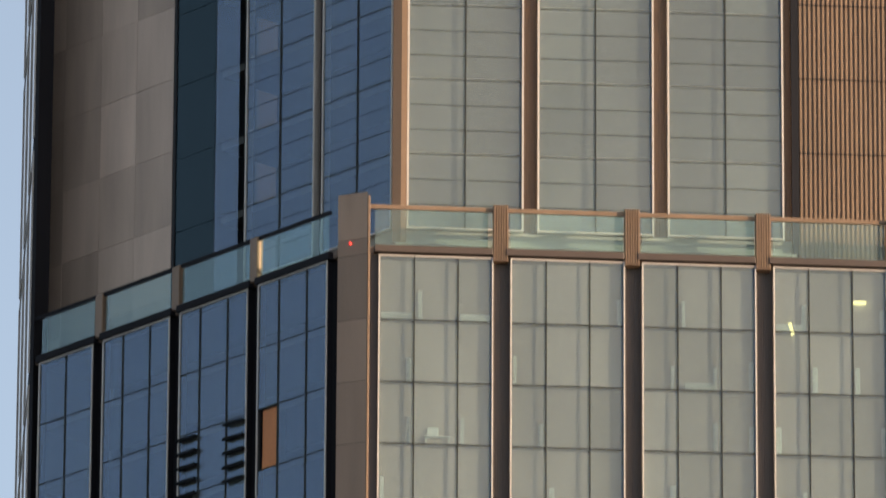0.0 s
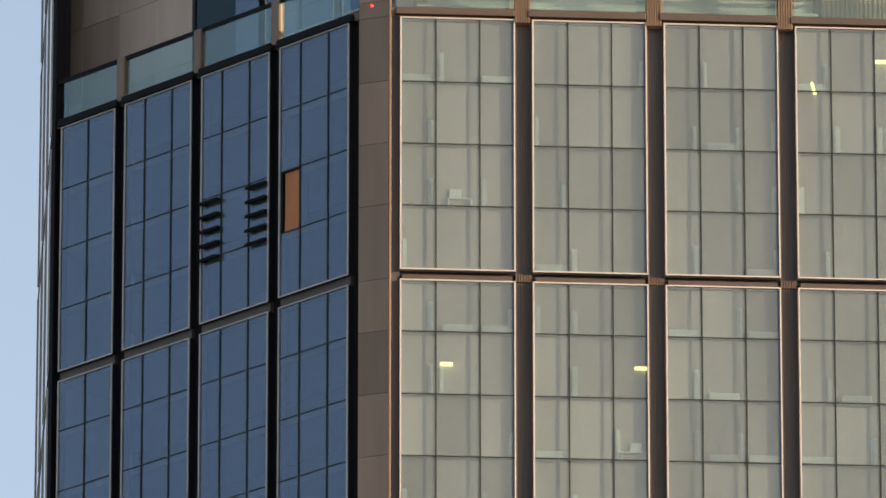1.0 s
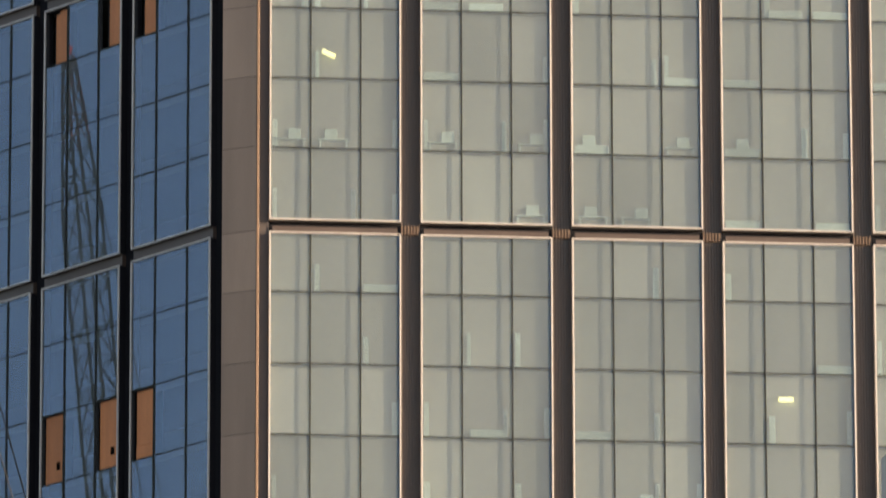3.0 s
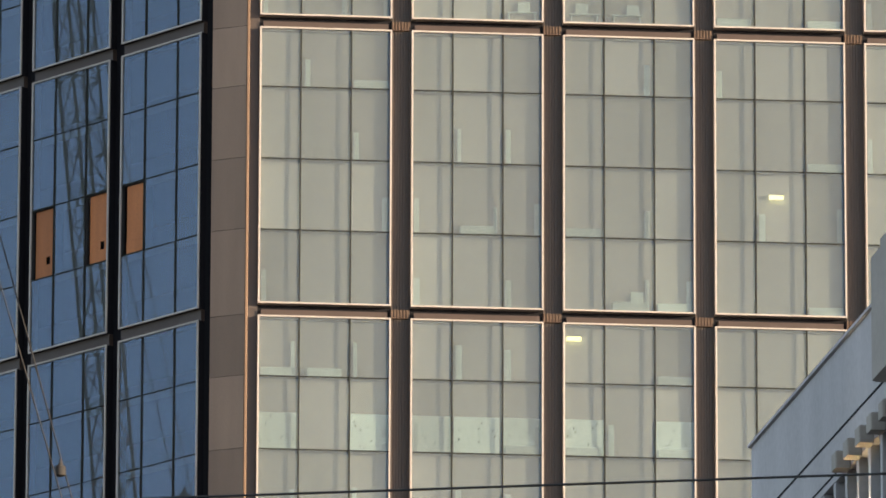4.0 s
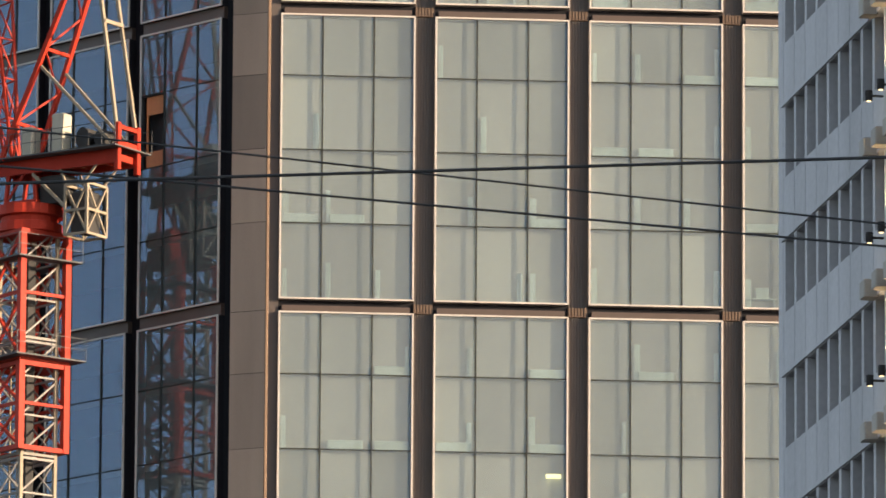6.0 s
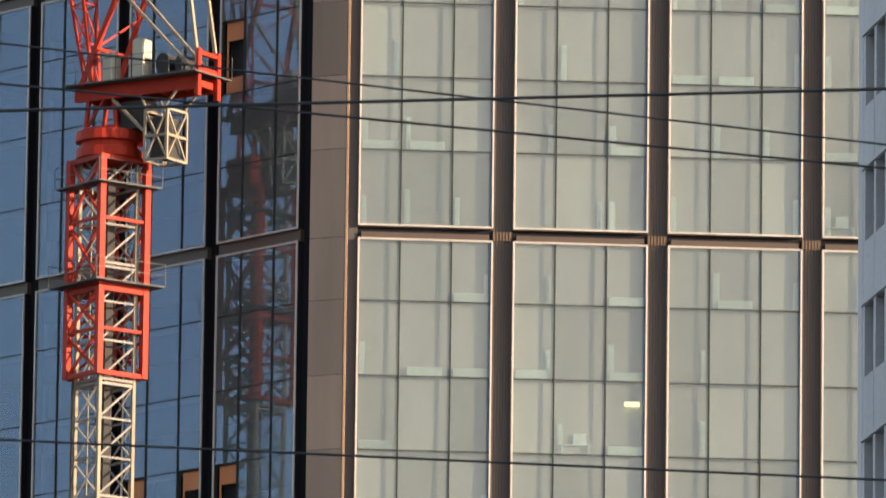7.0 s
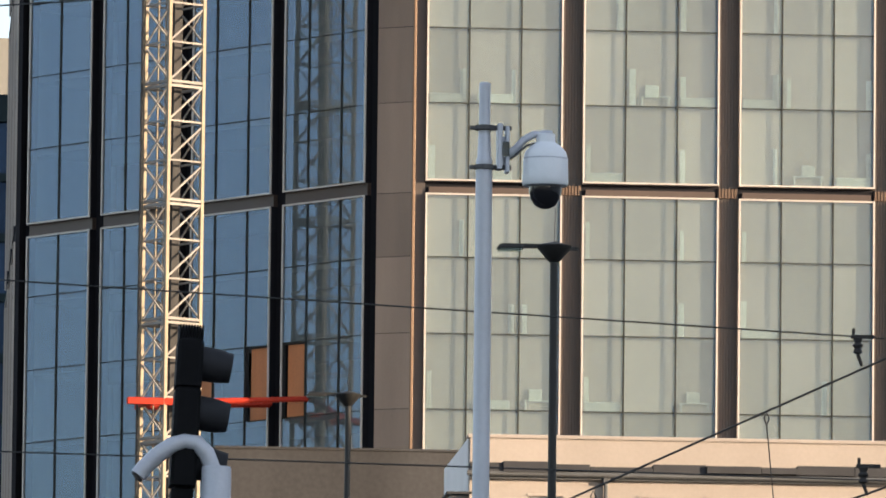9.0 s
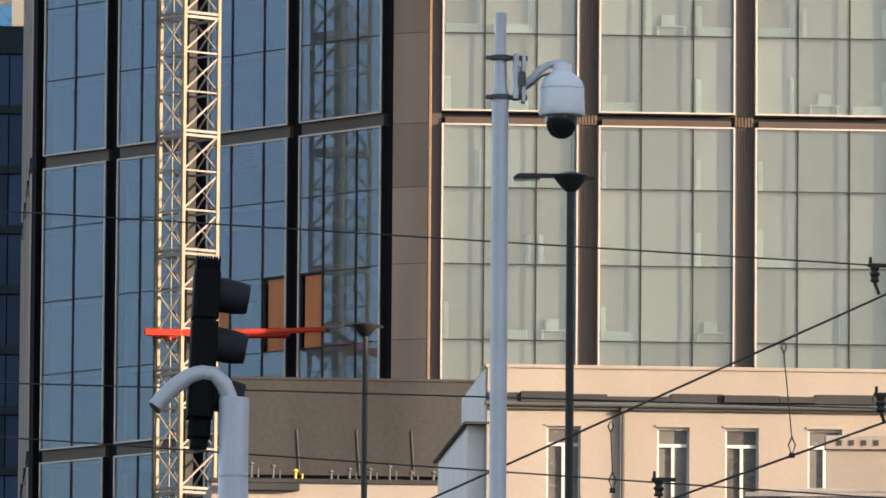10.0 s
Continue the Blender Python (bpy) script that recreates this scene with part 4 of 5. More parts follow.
lattice_part("ballast_cage", lattice_meshes(cage_bars, CRANE_CREAM), crane, DECK, "cream lattice cage hung below the deck")
part("ballast", Shape().soft(3.55, 4.65, -0.7, 0.7, 82.45, 84.3, 0.08).soft(1.2, 3.0, -0.6, 0.6, 83.9, 85.2, 0.06), DARK_STEEL, crane, "dark ballast and drive gear", DECK)
AX, AZ = 4.9, 96.0
aframe = Shape()
p = lambda f, y: (-0.9 + (AX + 0.65) * f, y * (1 - 0.5 * f), 86 + (AZ - 86) * f)
for y in (-1.55, 1.55):
    aframe.bar(p(0, y), p(1, y), 0.17)
for k in range(1, 6):
    if k in (1, 3, 5):
        aframe.bar(p(k / 6, -1.55), p(k / 6, 1.55), 0.11)
    aframe.bar(p(k / 6, -1.55 if k % 2 else 1.55), p(min(1, (k + 1) / 6), 1.55 if k % 2 else -1.55), 0.065)
aframe.soft(AX - 0.45, AX + 0.35, -0.85, 0.85, AZ - 0.3, AZ + 0.35, 0.08)
part("a_frame", aframe, CRANE_RED, crane, "red A-frame legs with bracing", DECK)
stays = Shape()
for y in (-0.88, 0.88):
    stays.bar((AX + 0.15, y * 0.85, AZ - 0.2), (6.95, y, 87.0), 0.13).bar((1.6, y * 1.3, 90.2), (6.6, y, 86.3), 0.10)
stays.bar((5.95, -0.85, 92.0), (5.95, 0.85, 92.0), 0.12).bar((AX + 0.15, -0.8, AZ - 0.55), (AX + 0.15, 0.8, AZ - 0.55), 0.16)
part("back_stay", stays, CRANE_CREAM, crane, "cream back stays", DECK)
part("top_pulleys", Shape().bar((AX, -0.6, AZ + 0.45), (AX, 0.6, AZ + 0.45), 0.32, 14).bar((AX + 0.1, 0, AZ + 0.4), (AX + 0.1, 0, AZ + 1.2), 0.05), DARK_STEEL, crane, "dark rope pulleys", DECK)
part("warning_lamp", Shape().bar((AX + 0.3, 0.9, AZ + 0.2), (AX + 0.3, 0.9, AZ + 0.9), 0.03), CRANE_GREY, crane, "", DECK)
part("warning_lamp", Shape().turned([(0.05, 0), (0.13, 0.04), (0.14, 0.2), (0.05, 0.3)], 10), RED_LAMP, crane, "red warning lamp", DECK @ Matrix.Translation((AX + 0.3, 0.9, AZ + 0.9)))
# the luffed jib
FOOT, TIP = Vector((-0.8, 0.8, 86.3)), Vector((-17.3 - CX, 10.8 - CY, 133.5))


def jib_piece(f0, f1, w):
    """The bars of one stretch of the jib: (name, shape)."""
    out = []
    d = (TIP - FOOT).normalized()
    sx = d.cross(Vector((0.7, -0.7, 0))).normalized()
    sy = sx.cross(d)
    n = max(1, round((f1 - f0) * 26))
    at_ = lambda f, a, b: FOOT + (TIP - FOOT) * f + sx * a * w * min(1, 0.35 + 3 * f, 0.3 + 4 * (1 - f)) + sy * b * w * min(1, 0.35 + 3 * f, 0.3 + 4 * (1 - f))
    q = [(-1, -0.8), (1, -0.8), (1, 0.8), (-1, 0.8)]
    for k in range(4):
        for i in range(n):
            a, b = f0 + (f1 - f0) * i / n, f0 + (f1 - f0) * (i + 1) / n
            out.append(("chord", Shape().bar(at_(a, *q[k]), at_(b, *q[k]), 0.08)))
            out.append(("brace", Shape().bar(at_(a, *q[k]), at_(b, *q[(k + 1) % 4]), 0.045)))
            out.append(("brace", Shape().bar(at_(b, *q[k]), at_(b, *q[(k + 1) % 4]), 0.045)))
    return out


lattice_part("jib_section", lattice_meshes(jib_piece(0, 0.28, 0.75), CRANE_RED), crane, None, "red lattice jib foot")
lattice_part("jib_section", lattice_meshes(jib_piece(0.28, 0.90, 0.75), CRANE_GREY), crane, None, "grey lattice jib")
lattice_part("jib_section", lattice_meshes(jib_piece(0.90, 1.0, 0.75), CRANE_RED), crane, None, "red jib tip")
part("jib_lamp", Shape().turned([(0.05, 0), (0.2, 0.04), (0.2, 0.3), (0.05, 0.4)], 10, Matrix.Translation(TIP + Vector((0, 0, 0.2)))), RED_LAMP, crane, "red warning lamp")
top = DECK @ Vector((AX, 0, AZ + 0.6))
ropes = Shape()
for y in (-0.5, 0.5):
    ropes.bar(DECK @ Vector((AX, y, AZ + 0.5)), FOOT + (TIP - FOOT) * 0.93 + Vector((y, y, 0)), 0.035, 5)
part("luffing_rope", ropes, DARK_STEEL, crane, "dark luffing ropes")
hook = top + (TIP - top) * 0.07
part("rope_block", Shape().turned([(0.03, -0.34), (0.22, -0.26), (0.27, -0.05), (0.24, 0.14), (0.10, 0.24), (0.06, 0.5), (0.03, 0.52)], 14, Matrix.Translation(hook)), DARK_STEEL, crane, "dark rounded rope block", None, True)
# the tie between the mast and the facade
tie = Shape().soft(-2.1, 1.4, -1.35, -1.05, 41.8, 42.1, 0.04).soft(-1.4, 1.4, 1.05, 1.35, 41.8, 42.1, 0.04).soft(-1.4, -1.1, -1.05, 1.05, 41.8, 42.1, 0.04).soft(1.1, 1.4, -1.05, 1.05, 41.8, 42.1, 0.04)
part("mast_collar", tie, CRANE_RED, crane, "bright red tie collar round the mast", TO_C @ Matrix.Translation((CX, CY, 0)) @ Matrix.Rotation(radians(6), 4, "Z"))
endp = SIDE @ Vector((-3.6, 0.0, 42.3))
part("tie_rod", Shape().bar((1.2, -1.0, 42.0), (endp.x - CX, endp.y - CY, 42.25), 0.13, 8).bar((1.2, 1.0, 42.0), (endp.x - CX - 1.5, endp.y - CY + 1.9, 42.2), 0.10, 8).bar((-1.2, 1.2, 42.0), (endp.x - CX - 1.6, endp.y - CY + 2.0, 42.1), 0.08, 8), CRANE_RED, crane, "red tie rods to the facade")

# ---- the white office block in shade ----
OFF_U, OFF_O = Vector((0.083, -0.9965, 0)), Vector((-0.44, -184.38, 0))
OFF = Matrix(((OFF_U.x, 0.9965, 0, OFF_O.x), (OFF_U.y, 0.083, 0, OFF_O.y), (0, 0, 1, 0), (0, 0, 0, 1)))  # along the front, into the block, up
block_w = thing("white_office_block", "white concrete office block in shade with rows of narrow windows", "building", OFF)
LEN, ROOF_Z, FL = 58.0, 54.7, 3.33
part("body", Shape().box(0.1, LEN - 0.1, 0.55, 16, 0, ROOF_Z - 0.3), CONCRETE_W, block_w)
part("end_wall", Shape().box(-0.15, 0.35, 0.0, 16, 0, ROOF_Z), CONCRETE_W, block_w)
part("parapet", Shape().box(0.352, LEN, 0.0, 0.5, 51.46, ROOF_Z - 0.12), CONCRETE_W, block_w)
part("coping", Shape().soft(-0.25, LEN, -0.08, 0.55, ROOF_Z - 0.118, ROOF_Z - 0.02, 0.02), CONCRETE_W, block_w, "thin concrete coping")
part("groove", Shape().box(0.36, LEN, -0.012, -0.002, 52.55, 52.61).box(0.36, LEN, -0.012, -0.002, 51.62, 51.67), BLACKJOINT, block_w)
part("roof_house", Shape().soft(14.8, 40, -0.35, 9, 52.5, 55.5, 0.1).box(14.8, 39, -0.1, 8, 55.5, 55.9), CONCRETE_WARM, block_w, "concrete roof house")
part("roof_pipe", Shape().bar((15.1, 0.5, 55.5), (15.1, 0.5, 56.3), 0.12, 8).bar((15.6, 0.2, 55.5), (15.6, 0.2, 56.0), 0.15, 8).bar((12.9, 0.3, 54.7), (12.9, 0.3, 56.2), 0.03, 6), CRANE_GREY, block_w)
spandrel = Shape().box(0.352, LEN, 0.0, 0.5, 0, 1.58)
spandrel.box(0.36, LEN, -0.05, -0.002, 0.02, 0.10)
for i in range(46):
    spandrel.box(0.44 + 1.25 * i, 0.462 + 1.25 * i, -0.008, -0.002, 0.1, 1.58)
spandrel = spandrel.mesh("spandrel", CONCRETE_W)
fin = Shape().box(0, 0.24, 0.0, 0.5, 0, 1.77).mesh("fin", CONCRETE_W)
dim = Shape().box(0.24, 1.25, 0.34, 0.38, 0, 1.77).mesh("window", WINDOW_DIM)
frame_t = Shape().box(0.24, 0.29, 0.28, 0.339, 0, 1.77).box(1.2, 1.25, 0.28, 0.339, 0, 1.77).box(0.29, 1.2, 0.28, 0.339, 1.70, 1.77).mesh("window_frame", MULLION)
bracket = Shape().soft(0, 0.50, -0.36, 0.0, 0, 0.42, 0.03).mesh("bracket", CONCRETE_WARM)
spot_body = Shape().bar((0, -0.34, -0.12), (0, -0.34, 0.12), 0.085, 12).bar((0, -0.34, 0), (0, 0.0, 0), 0.03, 6).mesh("body", DARK_STEEL)
spot_lens = Shape().bar((0, -0.34, -0.135), (0, -0.34, -0.121), 0.055, 12).mesh("lens", WARM_SPOT)
n_spot = 0
for k in range(13):
    zw = 46.33 + FL - FL * k          # sill of the window band
    if zw < 20:
        break
    part("spandrel", spandrel, CONCRETE_W, block_w, "", Matrix.Translation((0, 0, zw - 1.58 - 0.0)))
    for i in range(0, 46):
        if i > 24:
            break
        m = Matrix.Translation((0.40 + 1.25 * i, 0, zw + 0.002))
        part("fin", fin, CONCRETE_W, block_w, "", m)
        w = part("window", dim, WINDOW_DIM, block_w, "", m)
        part("window_frame", frame_t, MULLION, w)
        if i >= 8:
            part("bracket", bracket, CONCRETE_WARM, block_w, "beige concrete bracket over a window", Matrix.Translation((0.55 + 1.25 * i, -0.002, zw + 1.72)))
        if k and i in (9, 10, 13, 14) and n_spot < 40 and zw > 30:
            n_spot += 1
            sp = tagged(part("wall_spot", spot_body, DARK_STEEL, block_w, "black wall spotlight, lit", Matrix.Translation((0.52 + 1.25 * i, -0.05, zw + 2.95))))
            part("lens", spot_lens, WARM_SPOT, sp)
            if i < 13 and zw < 50:
                for up, aim in ((-0.16, -1.0), (0.16, 1.0)):
                    here = OFF @ Vector((0.52 + 1.25 * i, -0.30, zw + 2.95 + up))
                    beam = new("spot_beam", bpy.data.lights.new("spot_beam", "SPOT"))
                    beam.data.energy, beam.data.spot_size, beam.data.color, beam.data.shadow_soft_size = 50.0, radians(38), (1.0, 0.74, 0.40), 0.03
                    beam.matrix_world = look(here, here + Vector((0.22, 0.0, aim)))

# ---- ground ----
solid("ground", Shape().box(-900, 900, -900, 1800, -0.5, 0.0), ASPHALT, "grey asphalt ground of the city", "ground", kind="structure")

# ---- the peach house with its attic wall ----
house = thing("peach_house", "sunlit peach plaster house with a low attic", "building", Matrix.Translation((-5.17, -98.6, 0)))
WINS = ((2.00, 3.14), (5.70, 6.78), (7.98, 9.10), (10.75, 11.90), (14.0, 15.1), (16.4, 17.5))
wz0, wz1 = 26.05, 28.74
x = 0.0
for a, b in WINS:
    for q in ((x, a, 0, 29.4), (a, b, wz1, 29.4), (a, b, 0, wz0)):
        part("wall_panel", Shape().box(q[0], q[1], 0, 0.4, q[2], q[3]), PLASTER, house)
    x = b
part("wall_panel", Shape().box(x, 24, 0, 0.4, 0, 29.4), PLASTER, house)
part("attic", Shape().box(0.05, 24, 0.45, 0.8, 29.4, 30.72), PLASTER, house)
part("attic_coping", Shape().soft(-0.05, 24.1, 0.38, 0.9, 30.72, 30.84, 0.03), PLASTER, house)
part("side_wall", Shape().box(-0.02, 0.3, 0.402, 15, 0, 29.4).box(0.0, 0.3, 0.82, 12, 29.4, 30.72), PLASTER_W, house, "pale side wall in shade")
part("side_roof", Shape().box(-0.75, 0.1, 0.0, 15.5, 28.78, 28.86), ROOF, house, "dark overhanging side roof")
part("side_annex", Shape().box(-0.6, -0.04, 0.6, 15, 0, 28.779), PLASTER_W, house)
hr = random.Random(3)
x = 0.0
while x < 24:
    w = hr.uniform(0.7, 2.4)
    part("roof_sheet", Shape().box(x, min(24, x + w - 0.02), -0.35 + hr.uniform(-0.08, 0.08), 0.44, 29.55 + hr.uniform(-0.04, 0.05), 29.78 + hr.uniform(-0.08, 0.12)), ROOF, house, "ragged dark roofing sheet along the eave")
    x += w
part("gutter", Shape().bar((-0.1, -0.30, 29.47), (24, -0.30, 29.42), 0.09, 8).box(0, 24, -0.2, -0.002, 29.3, 29.4), CRANE_GREY, house, "grey gutter")
part("downpipe", Shape().bar((4.55, -0.12, 0), (4.55, -0.12, 29.4), 0.07, 8).soft(4.43, 4.67, -0.26, -0.02, 29.2, 29.55, 0.04), CRANE_GREY, house, "grey downpipe")
for a, b in WINS:
    w = part("window", Shape().box(a, b, 0.26, 0.30, wz0, wz1), WINDOW_DIM, house)
    f = Shape()
    mid = (a + b) / 2
    f.box(a, a + 0.07, 0.16, 0.259, wz0, wz1).box(b - 0.07, b, 0.16, 0.259, wz0, wz1).box(a + 0.07, b - 0.07, 0.16, 0.259, wz1 - 0.07, wz1).box(a + 0.07, b - 0.07, 0.15, 0.259, wz1 - 0.65, wz1 - 0.54).box(mid - 0.055, mid + 0.055, 0.15, 0.259, wz0, wz1 - 0.65)
    part("window_frame", f, PVC, w, "white window frame")
    part("window_head", Shape().soft(a - 0.06, b + 0.06, -0.05, -0.002, wz1 + 0.01, wz1 + 0.09, 0.01), PLASTER, w)
    part("window_sill", Shape().soft(a - 0.05, b + 0.05, -0.12, 0.15, wz0 - 0.06, wz0 - 0.001, 0.01), ROOF, w)

# ---- raw concrete volume and lower roof behind ----
raw = thing("concrete_block", "weathered grey-brown concrete block with blank walls", "building", Matrix.Translation((-11.6, -53.2, 0)))
part("wall", Shape().box(0, 9.5, 0, 9, 0, 29.0).box(0.0, 9.5, 0.0, 9, 30.85, 34.5), CONCRETE_OLD, raw)
part("recess", Shape().box(0.1, 9.4, 0.6, 8.8, 29.0, 30.85), DARK_STEEL, raw, "dark gap above the lower roof")
part("coping", Shape().soft(-0.06, 9.56, -0.06, 9.1, 34.502, 34.6, 0.03), CONCRETE_OLD, raw)
for x in (0.6, 2.6, 4.9, 7.0):
    part("wall_rod", Shape().bar((x, -0.04, 30.86), (x - 0.12, -0.04, 32.6), 0.018, 6).bar((x - 0.12, -0.04, 32.6), (x - 0.12, 0, 32.6), 0.018, 6), CRANE_GREY, raw, "thin grey steel rod")
low = thing("low_beige_roof", "beige plaster wall below a flat roof with fittings", "building", Matrix.Translation((-13.0, -68.0, 0)))
part("wall", Shape().box(0, 9.4, 0, 10, 0, 29.3), PLASTER, low)
part("coping", Shape().soft(-0.1, 9.5, -0.12, 0.5, 29.3, 29.45, 0.03).soft(0.5, 3.2, -0.4, 0.4, 29.0, 29.25, 0.03), ROOF, low)
lr = random.Random(8)
for i in range(9):
    x = 1.6 + 0.85 * i + lr.uniform(-0.25, 0.25)
    h = lr.uniform(0.2, 0.55)
    f = thing("roof_fitting", "small grey pipe fitting on the flat roof", "fitting", Matrix.Translation((-13 + x, -67.5, 29.45)), "roof fittings")
    part("stem", Shape().bar((0, 0, 0), (0, 0, h), 0.05, 8).bar((0.25, 0, 0), (0.25, 0, h * 0.8), 0.03, 8), YELLOW if i == 2 else CRANE_GREY, f)
    part("cap", Shape().turned([(0.05, h), (0.11, h + 0.02), (0.08, h + 0.1), (0.02, h + 0.12)], 10), YELLOW if i == 2 else CRANE_GREY, f)

# ---- pale small house at the street ----
small = thing("small_house", "pale plaster house with grey sheet roof edges", "building", Matrix.Translation((2.15, -135.0, 0)) @ Matrix.Rotation(radians(-7), 4, "Z"))
part("wall", Shape().box(0, 12, 0, 8, 0, 24.86), PLASTER, small)
part("attic_wall", Shape().soft(-0.07, 12, -0.14, 0.5, 24.86, 25.26, 0.04), PLASTER, small)
for i in range(4):
    part("vent", Shape().box(0.3 + 0.36 * i, 0.44 + 0.36 * i, -0.16, -0.141, 24.96, 25.12), DARK_STEEL, small)
front = thing("front_roof", "grey sheet roof of a low annexe", "roof", Matrix.Translation((-0.47, -148.0, 0)) @ Matrix.Rotation(radians(-7), 4, "Z"))
part("wall", Shape().box(0.14, 10, 0.14, 7, 0, 22.38), PLASTER_W, front)
part("roof_edge", Shape().prism([(-1.1, 0.0), (0.0, -0.14), (10, -0.14), (10, 7), (-1.0, 7)], 22.38, 22.5).box(0, 10, -0.17, 0.14, 22.5, 22.6), ROOF_PALE, front)

# ---- far buildings ----
navy = thing("navy_glass_building", "dark navy glass office building far behind", "building", Matrix.Translation((-13.8, 122, 0)))
part("body", Shape().box(-70, -0.4, 0.6, 30, 0, 71.55), DARK_STEEL, navy)
for k in range(20):
    part("floor_band", shared("nb", lambda: Shape().box(-70, 0, 0.0, 0.6, 0, 0.5).mesh("floor_band", NAVY_BAND)), NAVY_BAND, navy, "", Matrix.Translation((0, 0, 3.5 * k)))
    for i in range(9):
        part("pane", shared("np", lambda: Shape().box(-1.42, 0, 0.2, 0.25, 0, 2.98).mesh("pane", NAVY)), NAVY, navy, "", Matrix.Translation((-0.02 - 1.5 * i, 0, 3.5 * k + 0.51)))
part("side", Shape().box(-70, -13.6, 0.1, 0.59, 0, 71.55), NAVY_BAND, navy)
part("parapet", Shape().soft(-70, 0, -0.05, 0.6, 70.0, 71.6, 0.05), NAVY_BAND, navy)
NL = glow("far office light", (0.75, 0.95, 0.8), 0.9)
nr = random.Random(5)
for i in range(26):
    k, c = nr.randrange(6, 20), nr.randrange(0, 3)
    w, h = nr.uniform(0.2, 0.8), nr.uniform(0.3, 1.1)
    part("lit_office", Shape().box(0, w, 0, 0.05, 0, h), NL, navy, "dim lit office seen through glass", Matrix.Translation((-1.5 * c - nr.uniform(0.8, 1.3), 0.5, 3.5 * k + 0.8 + nr.uniform(0, 1.4))))
far = thing("pale_far_tower", "pale far tower behind the navy building", "building", Matrix.Translation((-8.6, 300, 0)))
part("wall", Shape().box(-60, -1.6, 0, 30, 0, 100), BEIGE_FAR, far)
part("glass_wall", Shape().box(-60, -4.5, -0.3, -0.06, 0, 100), GLASS_FAR, far, "blue glass front of the far tower")
for k in range(12):
    part("window_band", shared("fb", lambda: Shape().box(-59, -4.6, -0.35, -0.302, 0, 1.5).mesh("window_band", WINDOW_DIM)), WINDOW_DIM, far, "", Matrix.Translation((0, 0, 62 + 3.2 * k)))

# ---- an unseen plain block, added to shade the street furniture ----
across = thing("unseen_shade_block", "plain unseen block added to shade the street", "building", Matrix.Translation((22.0, -430.0, 0)))
part("wall", Shape().box(0, 30, 0, 150, 0, 27), PLASTER_W, across)
part("roof", Shape().soft(-0.4, 30.4, -0.4, 150.4, 27, 27.4, 0.1), ROOF, across)

# ---- street furniture close by ----


def arc(c, r, a0, a1, n, plane):
    return [Vector(c) + r * (math.cos(radians(a0 + (a1 - a0) * i / n)) * Vector(plane[0]) + math.sin(radians(a0 + (a1 - a0) * i / n)) * Vector(plane[1])) for i in range(n + 1)]


cctv = thing("surveillance_camera_pole", "grey steel pole with a white dome camera", "camera pole", Matrix.Translation((-23.98, -354.83, 0)))
part("pole", Shape().turned([(0.075, 0), (0.06, 3.0), (0.042, 3.1), (0.040, 7.10)], 20), POLE, cctv, "grey painted steel pole", None, True)
part("pole_top", Shape().turned([(0.040, 7.1), (0.033, 7.12), (0.027, 7.30), (0.027, 7.475), (0.02, 7.48)], 16), POLE, cctv, "", None, True)
for z in (7.07, 7.26):
    part("clamp", Shape().turned([(0.044, z - 0.012), (0.05, z - 0.01), (0.05, z + 0.01), (0.044, z + 0.012)], 16).box(-0.07, -0.045, -0.02, 0.02, z - 0.008, z + 0.008).box(0.04, 0.13, -0.015, 0.015, z - 0.010, z + 0.010), CRANE_GREY, cctv, "steel strap clamp", None)
part("bracket_plate", Shape().soft(0.06, 0.085, -0.05, 0.05, 7.06, 7.28, 0.005).soft(0.10, 0.118, -0.05, 0.05, 7.045, 7.265, 0.005).bar((0.085, 0, 7.20), (0.1, 0, 7.20), 0.022, 10).bar((0.085, 0, 7.10), (0.1, 0, 7.10), 0.022, 10), POLE, cctv, "bolted mounting bracket")
part("junction", Shape().soft(0.085, 0.118, -0.06, -0.03, 7.12, 7.19, 0.006), BLACK_GLOSS, cctv)
arm_pts = [Vector((0.115, 0, 7.135)), Vector((0.15, 0, 7.16)), Vector((0.19, 0, 7.205)), Vector((0.235, 0, 7.232)), Vector((0.29, 0, 7.238)), Vector((0.325, 0, 7.236))]
part("arm", Shape().tube(arm_pts, 0.018, 12), POLE, cctv, "curved grey arm", None, True)
dome_m = Matrix.Translation((0.295, 0, 0))
dome = part("dome_housing", Shape().turned([(0.02, 7.24), (0.045, 7.235), (0.047, 7.195), (0.075, 7.175), (0.098, 7.15), (0.108, 7.115), (0.110, 7.03), (0.112, 6.995), (0.106, 6.985), (0.06, 6.98)], 32, dome_m), CAMERA_W, cctv, "white weatherproof dome housing", None, True)
part("seam", Shape().turned([(0.1085, 7.118), (0.1095, 7.117), (0.1098, 7.114), (0.109, 7.112)], 32, dome_m), POLE, dome, "", None, True)
part("smoked_bubble", Shape().turned([(0.079, 6.979), (0.078, 6.955), (0.070, 6.92), (0.05, 6.89), (0.022, 6.875), (0.004, 6.873)], 28, dome_m), BLACK_GLOSS, dome, "smoked black bubble", None, True)
part("cable", Shape().tube([(0.11, -0.03, 7.1), (0.15, -0.03, 7.13), (0.2, -0.02, 7.175), (0.25, -0.01, 7.19)], 0.006, 6), BLACK_GLOSS, cctv)


